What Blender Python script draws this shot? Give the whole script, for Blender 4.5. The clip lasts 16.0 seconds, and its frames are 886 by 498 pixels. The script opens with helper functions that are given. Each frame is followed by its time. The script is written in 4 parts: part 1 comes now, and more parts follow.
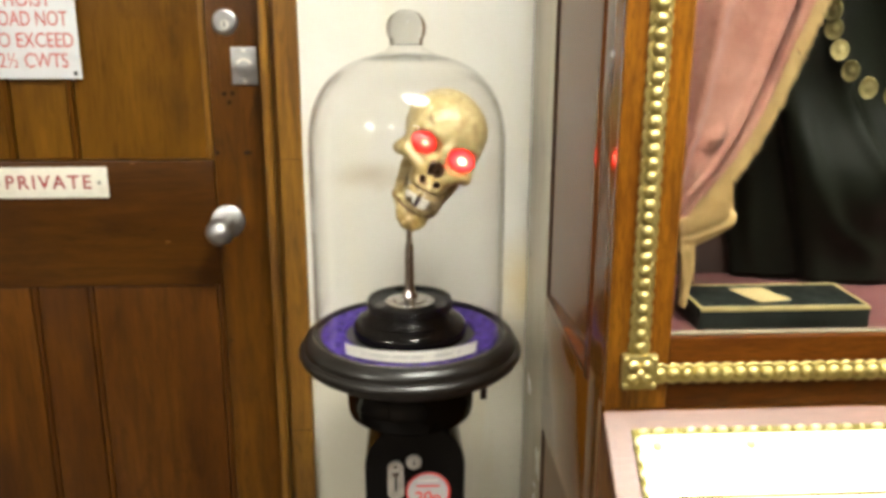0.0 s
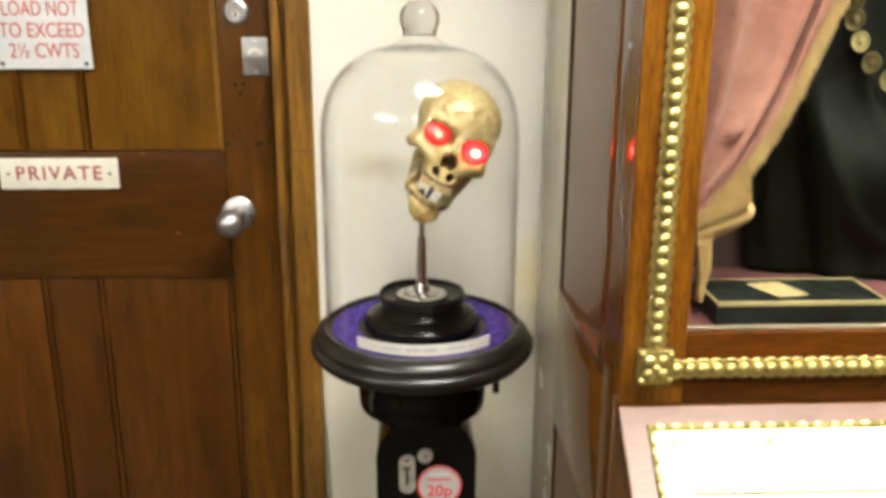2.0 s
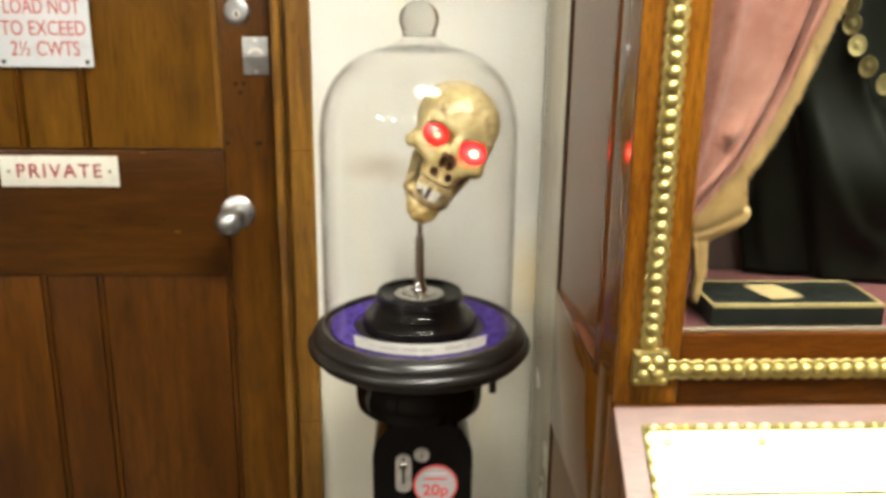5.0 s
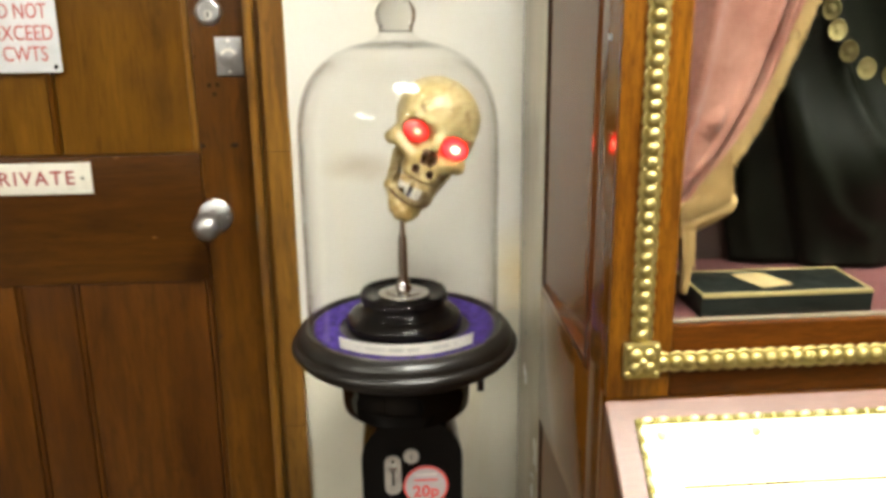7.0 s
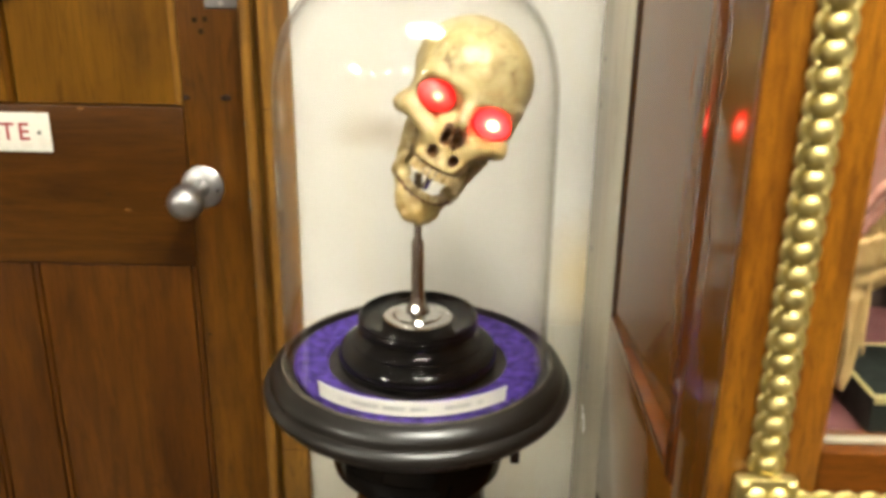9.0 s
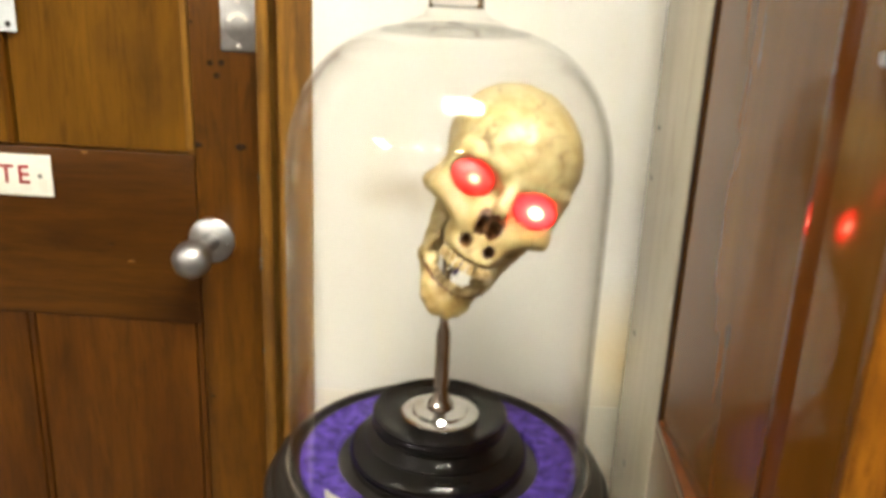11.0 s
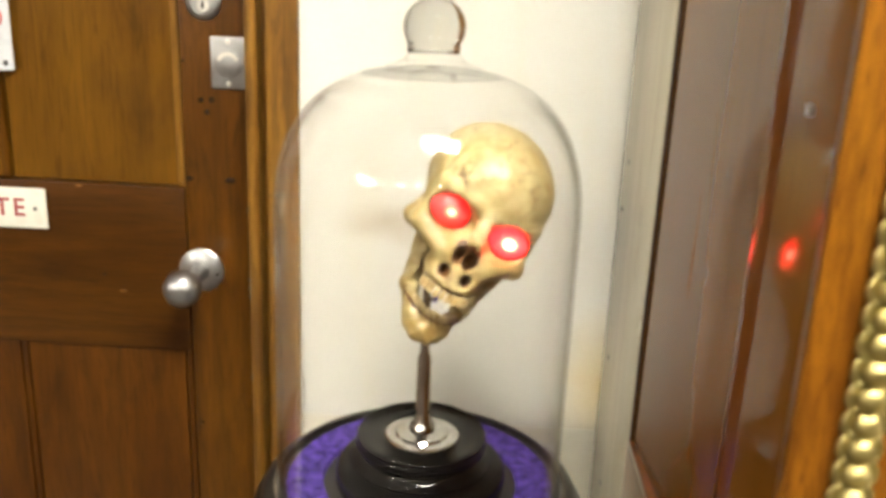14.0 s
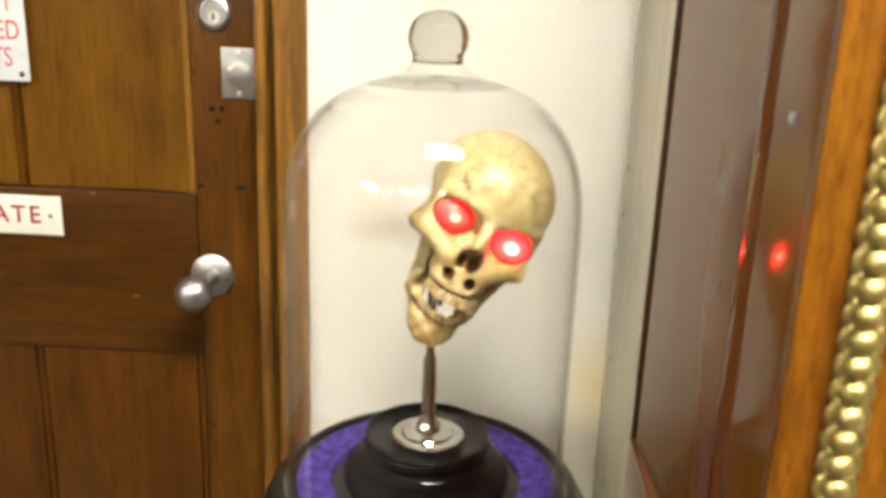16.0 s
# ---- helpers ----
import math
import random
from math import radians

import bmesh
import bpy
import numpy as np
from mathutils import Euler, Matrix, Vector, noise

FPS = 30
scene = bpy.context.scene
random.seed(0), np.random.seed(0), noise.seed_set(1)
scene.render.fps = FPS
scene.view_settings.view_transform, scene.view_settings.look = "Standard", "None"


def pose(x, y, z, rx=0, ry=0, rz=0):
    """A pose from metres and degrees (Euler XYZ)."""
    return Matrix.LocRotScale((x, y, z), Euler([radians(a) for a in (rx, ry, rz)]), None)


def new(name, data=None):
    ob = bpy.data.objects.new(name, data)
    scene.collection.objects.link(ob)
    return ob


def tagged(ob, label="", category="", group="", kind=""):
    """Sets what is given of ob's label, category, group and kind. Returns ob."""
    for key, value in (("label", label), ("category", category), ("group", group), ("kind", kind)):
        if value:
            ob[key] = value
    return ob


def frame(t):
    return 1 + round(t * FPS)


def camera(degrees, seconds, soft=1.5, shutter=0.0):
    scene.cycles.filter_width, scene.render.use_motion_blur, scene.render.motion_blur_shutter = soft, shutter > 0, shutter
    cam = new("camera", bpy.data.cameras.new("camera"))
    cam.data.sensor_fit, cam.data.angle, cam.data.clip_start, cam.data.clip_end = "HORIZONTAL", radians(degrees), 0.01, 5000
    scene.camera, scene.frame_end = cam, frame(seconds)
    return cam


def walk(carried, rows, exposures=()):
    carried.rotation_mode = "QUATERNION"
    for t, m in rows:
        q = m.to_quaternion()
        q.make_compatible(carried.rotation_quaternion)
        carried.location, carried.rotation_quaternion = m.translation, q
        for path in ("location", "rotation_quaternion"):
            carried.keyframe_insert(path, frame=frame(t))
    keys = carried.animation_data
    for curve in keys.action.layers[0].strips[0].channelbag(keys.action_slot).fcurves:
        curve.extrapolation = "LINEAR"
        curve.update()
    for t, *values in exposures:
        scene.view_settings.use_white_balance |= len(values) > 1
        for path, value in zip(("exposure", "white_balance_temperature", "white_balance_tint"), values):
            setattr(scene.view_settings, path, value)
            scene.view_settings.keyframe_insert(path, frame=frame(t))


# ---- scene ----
cam = camera(54.4, 16.0, soft=3.8)
cam.data.dof.use_dof, cam.data.dof.focus_distance, cam.data.dof.aperture_fstop = True, 1.2, 6.8
METRES, EYE, TILT, LEAN, TURN = 0.7, 1.43, 0.0, 0.0, -3.1
ROWS = [
    (0.0, 0.0, 0.0, 0.0, 0.04, -15.54, -0.15),
    (0.5, -0.0024, 0.0015, 0.0028, 0.07, -15.34, -0.16),
    (1.0, -0.0061, 0.0125, -0.0, 0.03, -16.01, -0.19),
    (1.5, -0.0124, 0.0129, -0.0008, 0.71, -15.79, -0.16),
    (2.0, -0.0113, 0.0134, -0.0024, 0.57, -16.07, -0.24),
    (2.5, -0.0138, 0.0123, -0.0016, 0.66, -15.9, -0.35),
    (3.0, -0.0098, 0.0076, -0.0013, 0.59, -15.93, -0.19),
    (3.5, -0.0082, 0.0011, 0.0008, 0.81, -15.65, -0.27),
    (4.0, -0.0091, 0.0001, -0.0, 0.92, -15.76, -0.39),
    (6.5, -0.0009, 0.0183, -0.0058, 0.18, -16.13, -0.85),
    (7.0, -0.0192, 0.029, -0.0085, -1.22, -16.16, 0.6),
    (7.5, 0.0282, 0.128, -0.0158, 1.96, -15.87, -1.3),
    (8.0, 0.1447, 0.2952, -0.0116, 7.35, -15.94, -2.2),
    (8.5, 0.1207, 0.4127, -0.0392, 6.82, -17.37, -1.0),
    (9.0, 0.0634, 0.5689, -0.0589, 4.72, -19.78, -0.65),
    (9.5, 0.0589, 0.6671, -0.0441, 4.44, -18.53, -0.69),
    (10.0, 0.0296, 0.7208, -0.0296, 7.11, -19.23, -2.48),
    (12.5, 0.038, 0.7422, -0.0041, 5.48, -17.7, -1.98),
    (13.0, 0.0413, 0.7237, -0.0015, 5.59, -17.85, -1.61),
    (13.5, 0.044, 0.7033, 0.0046, 5.91, -17.34, -1.76),
    (14.0, 0.0463, 0.6786, 0.0116, 5.73, -16.91, -2.37),
    (14.5, 0.048, 0.6603, 0.0153, 5.61, -16.74, -2.23),
    (15.0, 0.0527, 0.6537, 0.0136, 5.65, -17.01, -1.83),
    (15.5, 0.0535, 0.6522, 0.0131, 6.06, -16.95, -1.76),
    (16.0, 0.0546, 0.6449, 0.0192, 6.19, -16.51, -2.01),
]
walk(cam, [(t, pose(0, 0, EYE, TILT, LEAN, TURN) @ pose(METRES * x, METRES * y, METRES * z, 90 + pitch, roll, yaw)) for t, x, y, z, yaw, pitch, roll in ROWS],
     exposures=[(0, 0.02, 6500, 10), (7.0, 0.0, 6500, 10), (7.5, 0.06, 6550, 10), (8.0, 0.19, 6600, 10), (8.5, 0.21, 6650, 10), (10, 0.29, 6680, 11), (12.5, 0.27, 6680, 11), (16, 0.26, 6680, 11)])

# ---- world and lights ----
world = bpy.data.worlds.new("world")
scene.world = world
world.use_nodes = True
world.node_tree.nodes["Background"].inputs[0].default_value = (0.9, 0.85, 0.75, 1)
world.node_tree.nodes["Background"].inputs[1].default_value = 0.05
scene.view_settings.exposure = 0.0
PANEL_LIGHT = 86.0
EYE_GLOW = 1400.0

# ---- small helpers ----
ORIGIN = {}


def thing(name, at, label, category, group="", kind=""):
    ob = new(name)
    ob.location = at
    ORIGIN[ob] = Vector(at)
    return tagged(ob, label, category, group, kind)


def mesh_of(name, bm, material, smooth=True, angle=40):
    bmesh.ops.recalc_face_normals(bm, faces=bm.faces[:])
    me = bpy.data.meshes.new(name)
    bm.to_mesh(me)
    bm.free()
    me.materials.append(material)
    if smooth:
        me.shade_smooth()
        me.set_sharp_from_angle(angle=radians(angle))
    return me


def part(name, bm, material, parent, label="", smooth=True, angle=40):
    """One mesh, given in world metres, under a thing or a part."""
    o = ORIGIN[parent]
    bmesh.ops.translate(bm, vec=-o, verts=bm.verts[:])
    ob = new(name, mesh_of(name, bm, material, smooth, angle))
    ob.parent = parent
    ORIGIN[ob] = o
    return tagged(ob, label)


def whole(name, bm, material, label, category, at=(0, 0, 0), kind="", group="", smooth=True, angle=40):
    """A thing that is one mesh."""
    bmesh.ops.translate(bm, vec=-Vector(at), verts=bm.verts[:])
    ob = new(name, mesh_of(name, bm, material, smooth, angle))
    ob.location = at
    ORIGIN[ob] = Vector(at)
    return tagged(ob, label, category, group, kind)


def copies(name, me, parent, places):
    """Alike pieces on one mesh under a parent; places are poses in world metres."""
    inv = Matrix.Translation(-ORIGIN[parent])
    for m in places:
        ob = new(name, me)
        ob.parent = parent
        ob.matrix_basis = inv @ m


def box(x0, x1, y0, y1, z0, z1, bevel=0.0, seg=2, bm=None):
    bm = bm or bmesh.new()
    m = Matrix.LocRotScale(((x0 + x1) / 2, (y0 + y1) / 2, (z0 + z1) / 2), None, (abs(x1 - x0), abs(y1 - y0), abs(z1 - z0)))
    geo = bmesh.ops.create_cube(bm, size=1, matrix=m)
    if bevel:
        edges = list({e for v in geo["verts"] for e in v.link_edges})
        bmesh.ops.bevel(bm, geom=edges, offset=bevel, segments=seg, affect="EDGES", profile=0.6)
    return bm


def lathe(profile, at=(0, 0, 0), seg=64, bm=None, turn=None):
    """A turned shape from (radius, height) pairs about the z axis, moved to at."""
    bm = bm or bmesh.new()
    m = Matrix.Translation(at) @ (turn or Matrix())
    rings = []
    for r, z in profile:
        if r < 1e-6:
            rings.append([bm.verts.new(m @ Vector((0, 0, z)))])
        else:
            rings.append([bm.verts.new(m @ Vector((r * math.cos(2 * math.pi * i / seg), r * math.sin(2 * math.pi * i / seg), z))) for i in range(seg)])
    for a, b in zip(rings, rings[1:]):
        for i in range(seg):
            j = (i + 1) % seg
            if len(a) == 1 and len(b) == 1:
                continue
            if len(a) == 1:
                bm.faces.new((a[0], b[i], b[j]))
            elif len(b) == 1:
                bm.faces.new((a[i], a[j], b[0]))
            else:
                bm.faces.new((a[i], a[j], b[j], b[i]))
    return bm


FACING = pose(0, 0, 0, 90, 0, 0)  # turns a lathe's axis from +z to -y, towards the room


def prism(outline, y0, y1, bm=None):
    """A flat outline of (x, z) pairs pulled from y0 to y1."""
    bm = bm or bmesh.new()
    a = [bm.verts.new((x, y0, z)) for x, z in outline]
    b = [bm.verts.new((x, y1, z)) for x, z in outline]
    bm.faces.new(a)
    bm.faces.new(b)
    for i in range(len(a)):
        j = (i + 1) % len(a)
        bm.faces.new((a[i], a[j], b[j], b[i]))
    return bm


def upright(plan, z0, z1, bm=None):
    """A plan outline of (x, y) pairs pulled from z0 to z1."""
    bm = bm or bmesh.new()
    a = [bm.verts.new((x, y, z0)) for x, y in plan]
    b = [bm.verts.new((x, y, z1)) for x, y in plan]
    bm.faces.new(a)
    bm.faces.new(b)
    for i in range(len(a)):
        j = (i + 1) % len(a)
        bm.faces.new((a[i], a[j], b[j], b[i]))
    return bm


def lettering(text, size, at, material, parent, name="lettering", width=None, turn=None, bold=0.0, gap=1.0):
    """Raised letters facing -y, centred on at; width squeezes the line."""
    cu = bpy.data.curves.new("line", "FONT")
    cu.body, cu.size, cu.align_x, cu.align_y, cu.extrude, cu.offset, cu.resolution_u = text, size, "CENTER", "CENTER", 0.0004, bold, 4
    cu.space_character = gap
    tmp = new("line", cu)
    me = bpy.data.meshes.new_from_object(tmp.evaluated_get(bpy.context.evaluated_depsgraph_get()))
    bpy.data.objects.remove(tmp)
    xs = [v.co.x for v in me.vertices]
    s = width / (max(xs) - min(xs)) if width else 1
    me.transform(Matrix.Translation(Vector(at) - ORIGIN[parent]) @ (turn or FACING) @ Matrix.Diagonal((s, 1, 1, 1)))
    me.materials.clear()
    me.materials.append(material)
    me.name = name
    ob = new(name, me)
    ob.parent = parent
    ORIGIN[ob] = ORIGIN[parent]
    return ob


# ---- materials ----
def nodes_of(name):
    m = bpy.data.materials.new(name)
    m.use_nodes = True
    nt = m.node_tree
    return m, nt, nt.nodes["Principled BSDF"]


def link(nt, a, b):
    nt.links.new(a, b)


def mixed(nt, fac, c1, c2, blend="MIX"):
    n = nt.nodes.new("ShaderNodeMix")
    n.data_type, n.blend_type = "RGBA", blend
    for s, v in ((0, fac), (6, c1), (7, c2)):
        if isinstance(v, (int, float)):
            n.inputs[s].default_value = v
        elif isinstance(v, tuple):
            n.inputs[s].default_value = (*v, 1)
        else:
            link(nt, v, n.inputs[s])
    return n.outputs[2]


def coords(nt, scale=(1, 1, 1), vary=0.0):
    tc, mp = nt.nodes.new("ShaderNodeTexCoord"), nt.nodes.new("ShaderNodeMapping")
    mp.inputs["Scale"].default_value = scale
    src = tc.outputs["Object"]
    if vary:
        oi, mul, add = nt.nodes.new("ShaderNodeObjectInfo"), nt.nodes.new("ShaderNodeMath"), nt.nodes.new("ShaderNodeVectorMath")
        mul.operation, mul.inputs[1].default_value = "MULTIPLY", vary
        link(nt, oi.outputs["Random"], mul.inputs[0])
        link(nt, src, add.inputs[0])
        link(nt, mul.outputs[0], add.inputs[1])
        src = add.outputs[0]
    link(nt, src, mp.inputs["Vector"])
    return mp.outputs[0]


def noisy(nt, vec, scale, detail=4, rough=0.55, lo=0.35, hi=0.65, warp=0.0):
    n, r = nt.nodes.new("ShaderNodeTexNoise"), nt.nodes.new("ShaderNodeMapRange")
    n.inputs["Scale"].default_value, n.inputs["Detail"].default_value, n.inputs["Roughness"].default_value = scale, detail, rough
    n.inputs["Distortion"].default_value = warp
    r.inputs["From Min"].default_value, r.inputs["From Max"].default_value = lo, hi
    link(nt, vec, n.inputs["Vector"])
    link(nt, n.outputs["Fac"], r.inputs["Value"])
    return r.outputs[0]


def bumped(nt, bsdf, height, strength, distance=0.001):
    b = nt.nodes.new("ShaderNodeBump")
    b.inputs["Strength"].default_value, b.inputs["Distance"].default_value = strength, distance
    link(nt, height, b.inputs["Height"])
    link(nt, b.outputs[0], bsdf.inputs["Normal"])


def ranged(nt, fac, a, b):
    r = nt.nodes.new("ShaderNodeMapRange")
    r.inputs["To Min"].default_value, r.inputs["To Max"].default_value = a, b
    link(nt, fac, r.inputs["Value"])
    return r.outputs[0]


def plain(name, c1, c2, scale=30, rough=(0.4, 0.55), metal=0.0, bump=0.15, bump_scale=200, spec=0.5, distance=0.0006):
    """A surface of two near colours in large blotches, with fine relief."""
    m, nt, b = nodes_of(name)
    v = coords(nt, vary=3.0)
    big, fine = noisy(nt, v, scale), noisy(nt, v, bump_scale, 3)
    link(nt, mixed(nt, big, c1, c2), b.inputs["Base Color"])
    link(nt, ranged(nt, noisy(nt, v, scale * 2.3), *rough), b.inputs["Roughness"])
    b.inputs["Metallic"].default_value, b.inputs["Specular IOR Level"].default_value = metal, spec
    bumped(nt, b, fine, bump, distance)
    return m


def wood(name, dark, mid, light, along="z", rough=(0.25, 0.42), grain=1.0, coat=0.0, flame=0.35, spec=0.5, pore=0.45, relief=0.12, streaks=0.68):
    """Varnished timber with streaks along one axis, broad figure, pores and a few dark stains."""
    m, nt, b = nodes_of(name)
    stretch = {"z": (1, 1, 0.07), "x": (0.07, 1, 1), "y": (1, 0.07, 1)}[along]
    wide = {"z": (1, 1, 0.28), "x": (0.28, 1, 1), "y": (1, 0.28, 1)}[along]
    v, w, o = coords(nt, stretch, 5.0), coords(nt, wide, 5.0), coords(nt, (1, 1, 1), 5.0)
    streak = noisy(nt, v, 55 * grain, 5, 0.6, 0.3, 0.7, 0.5)
    broad = noisy(nt, w, 9 * grain, 3, 0.5, 0.3, 0.7, flame)
    pores = noisy(nt, v, 330 * grain, 2, 0.5, 0.5, 0.72)
    stain = noisy(nt, o, 5, 5, 0.6, 0.52, 0.72)
    c = mixed(nt, broad, mid, light)
    c = mixed(nt, ranged(nt, streak, 0.0, streaks), c, dark)
    c = mixed(nt, ranged(nt, pores, 0.0, pore), c, dark)
    c = mixed(nt, ranged(nt, stain, 0.0, 0.38), c, dark)
    c = mixed(nt, ranged(nt, noisy(nt, w, 26, 4, 0.65, 0.56, 0.7, 1.0), 0.0, 0.8 * streaks), c, dark)
    link(nt, c, b.inputs["Base Color"])
    link(nt, ranged(nt, stain, *rough), b.inputs["Roughness"])
    b.inputs["Specular IOR Level"].default_value, b.inputs["Coat Weight"].default_value, b.inputs["Coat Roughness"].default_value = spec, coat, 0.06
    if relief:
        bumped(nt, b, streak, relief, 0.0008)
    return m


def glass(name, tint=(1, 1, 1), rough=0.0, ior=1.45):
    m, nt, b = nodes_of(name)
    b.inputs["Base Color"].default_value, b.inputs["Roughness"].default_value, b.inputs["IOR"].default_value = (*tint, 1), rough, ior
    b.inputs["Transmission Weight"].default_value = 1.0
    return m


def thin_glass(name, tint, straight, edge):
    """A thin clear sheet: light passes straight through, and the gloss grows towards grazing angles."""
    m, nt, b = nodes_of(name)
    clear, gloss, lw, mix = (nt.nodes.new("ShaderNode" + k) for k in ("BsdfTransparent", "BsdfGlossy", "LayerWeight", "MixShader"))
    clear.inputs["Color"].default_value, gloss.inputs["Roughness"].default_value, lw.inputs["Blend"].default_value = (*tint, 1), 0.0, 0.5
    power, fac = nt.nodes.new("ShaderNodeMath"), nt.nodes.new("ShaderNodeMapRange")
    power.operation, power.inputs[1].default_value = "POWER", 5.0
    fac.inputs["To Min"].default_value, fac.inputs["To Max"].default_value = straight, edge
    link(nt, lw.outputs["Facing"], power.inputs[0])
    link(nt, power.outputs[0], fac.inputs["Value"])
    link(nt, fac.outputs[0], mix.inputs[0])
    link(nt, clear.outputs[0], mix.inputs[1])
    link(nt, gloss.outputs[0], mix.inputs[2])
    link(nt, mix.outputs[0], nt.nodes["Material Output"].inputs["Surface"])
    nt.nodes.remove(b)
    return m


def wall_material(name, clean, dull, yellowed, patches=()):
    """Cream paint on plaster: yellowed runs down the wall, faint grey scuffs, a fine roller texture."""
    m, nt, b = nodes_of(name)
    o, runs = coords(nt), coords(nt, (1, 1, 0.22))
    c = mixed(nt, noisy(nt, o, 3), clean, dull)
    c = mixed(nt, ranged(nt, noisy(nt, runs, 9, 4, 0.6, 0.5, 0.75, 0.6), 0.0, 0.55), c, yellowed)
    c = mixed(nt, ranged(nt, noisy(nt, o, 38, 5, 0.7, 0.64, 0.78, 0.8), 0.0, 0.35), c, (0.4, 0.37, 0.3))
    for at, size, colour, amount in patches:
        mp, gr = nt.nodes.new("ShaderNodeMapping"), nt.nodes.new("ShaderNodeTexGradient")
        mp.vector_type, gr.gradient_type = "TEXTURE", "SPHERICAL"
        mp.inputs["Location"].default_value, mp.inputs["Scale"].default_value = at, size
        warp, add, mul = nt.nodes.new("ShaderNodeTexNoise"), nt.nodes.new("ShaderNodeVectorMath"), nt.nodes.new("ShaderNodeMath")
        warp.inputs["Scale"].default_value = 22
        add.operation, add.inputs[1].default_value, add.inputs[2].default_value = "MULTIPLY_ADD", (0.03, 0.0, 0.03), (-0.015, 0, -0.015)
        link(nt, o, warp.inputs["Vector"])
        link(nt, warp.outputs["Color"], add.inputs[0])
        plus = nt.nodes.new("ShaderNodeVectorMath")
        link(nt, o, plus.inputs[0])
        link(nt, add.outputs[0], plus.inputs[1])
        link(nt, plus.outputs[0], mp.inputs["Vector"])
        link(nt, mp.outputs[0], gr.inputs["Vector"])
        mul.operation, mul.inputs[1].default_value = "MULTIPLY", amount
        link(nt, gr.outputs["Fac"], mul.inputs[0])
        c = mixed(nt, mul.outputs[0], c, colour)
    link(nt, c, b.inputs["Base Color"])
    link(nt, ranged(nt, noisy(nt, o, 6), 0.5, 0.68), b.inputs["Roughness"])
    bumped(nt, b, noisy(nt, o, 60, 3), 0.25, 0.001)
    return m


def metal(name, c1, c2, rough=(0.2, 0.35), bump=0.1, scale=40, bump_scale=300):
    return plain(name, c1, c2, scale, rough, 1.0, bump, bump_scale)


def lamp_material(name, colour, strength):
    m, nt, b = nodes_of(name)
    b.inputs["Base Color"].default_value = (0.8, 0.8, 0.8, 1)
    b.inputs["Emission Color"].default_value = (*colour, 1)
    b.inputs["Emission Strength"].default_value = strength
    return m


# patches: one brown; the yellow one is reflected light painted beside the case
WALL = wall_material("cream_wall_paint", (0.75, 0.735, 0.675), (0.7, 0.68, 0.61), (0.72, 0.66, 0.5),
                     patches=(((-0.05, 1.585, 1.132), (0.085, 0.5, 0.036), (0.34, 0.24, 0.12), 0.55), ((0.25, 1.585, 0.91), (0.075, 0.5, 0.13), (0.74, 0.56, 0.24), 0.8)))
DADO_PAINT = wall_material("grey_dado_paint", (0.76, 0.72, 0.6), (0.71, 0.67, 0.54), (0.7, 0.61, 0.41))
FAR_WALL = plain("dark_brown_wall_paint", (0.1, 0.065, 0.04), (0.07, 0.045, 0.03), 3, (0.5, 0.65), bump=0.2, bump_scale=60)
# unseen ceiling kept dark, so gloss surfaces reflect less light from it
CEILING = plain("dark_ceiling_paint", (0.17, 0.155, 0.13), (0.14, 0.13, 0.11), 3, (0.7, 0.8))
FLOOR = wood("dark_floor_boards", (0.012, 0.007, 0.004), (0.04, 0.022, 0.012), (0.06, 0.034, 0.018), "y", (0.5, 0.7))
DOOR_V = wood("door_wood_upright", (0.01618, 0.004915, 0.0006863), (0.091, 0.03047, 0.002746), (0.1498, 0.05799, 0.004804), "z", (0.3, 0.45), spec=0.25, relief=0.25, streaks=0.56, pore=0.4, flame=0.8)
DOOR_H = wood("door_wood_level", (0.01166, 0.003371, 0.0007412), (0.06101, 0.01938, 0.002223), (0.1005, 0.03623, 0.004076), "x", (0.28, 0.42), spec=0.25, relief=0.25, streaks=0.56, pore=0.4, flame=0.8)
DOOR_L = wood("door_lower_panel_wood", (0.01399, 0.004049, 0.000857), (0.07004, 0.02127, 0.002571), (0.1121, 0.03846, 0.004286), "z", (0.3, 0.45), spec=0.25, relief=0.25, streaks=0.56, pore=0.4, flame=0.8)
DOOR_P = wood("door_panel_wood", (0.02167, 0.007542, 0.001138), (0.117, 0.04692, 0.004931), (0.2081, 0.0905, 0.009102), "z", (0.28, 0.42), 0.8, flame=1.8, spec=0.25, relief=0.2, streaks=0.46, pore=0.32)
FRAME_W = wood("door_frame_wood", (0.04, 0.014, 0.002), (0.21, 0.092, 0.013), (0.3, 0.145, 0.022), "z", (0.28, 0.45))
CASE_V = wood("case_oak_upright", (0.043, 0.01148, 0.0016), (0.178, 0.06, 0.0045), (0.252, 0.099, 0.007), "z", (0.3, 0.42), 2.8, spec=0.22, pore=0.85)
# level oak is darker: the front's fall in light is put into its colour
CASE_H = wood("case_oak_level_shaded", (0.01484, 0.003503, 0.000689), (0.068, 0.01833, 0.001837), (0.1082, 0.03234, 0.002756), "x", (0.3, 0.42), 2.8, spec=0.22, pore=0.85)
CASE_SIDE = wood("case_side_mahogany", (0.034, 0.011, 0.0016), (0.135, 0.048, 0.006), (0.175, 0.067, 0.009), "z", (0.1, 0.15), 0.6, spec=0.2, pore=0.0, relief=0.0, streaks=0.3)
# pale grey stands in for the wall's reflection on the worn back stile
REAR_STILE = wood("worn_varnish_painted_sheen", (0.15, 0.125, 0.08), (0.42, 0.365, 0.265), (0.49, 0.435, 0.325), "z", (0.2, 0.32), 0.7, spec=0.4, pore=0.06, relief=0.0, streaks=0.22)
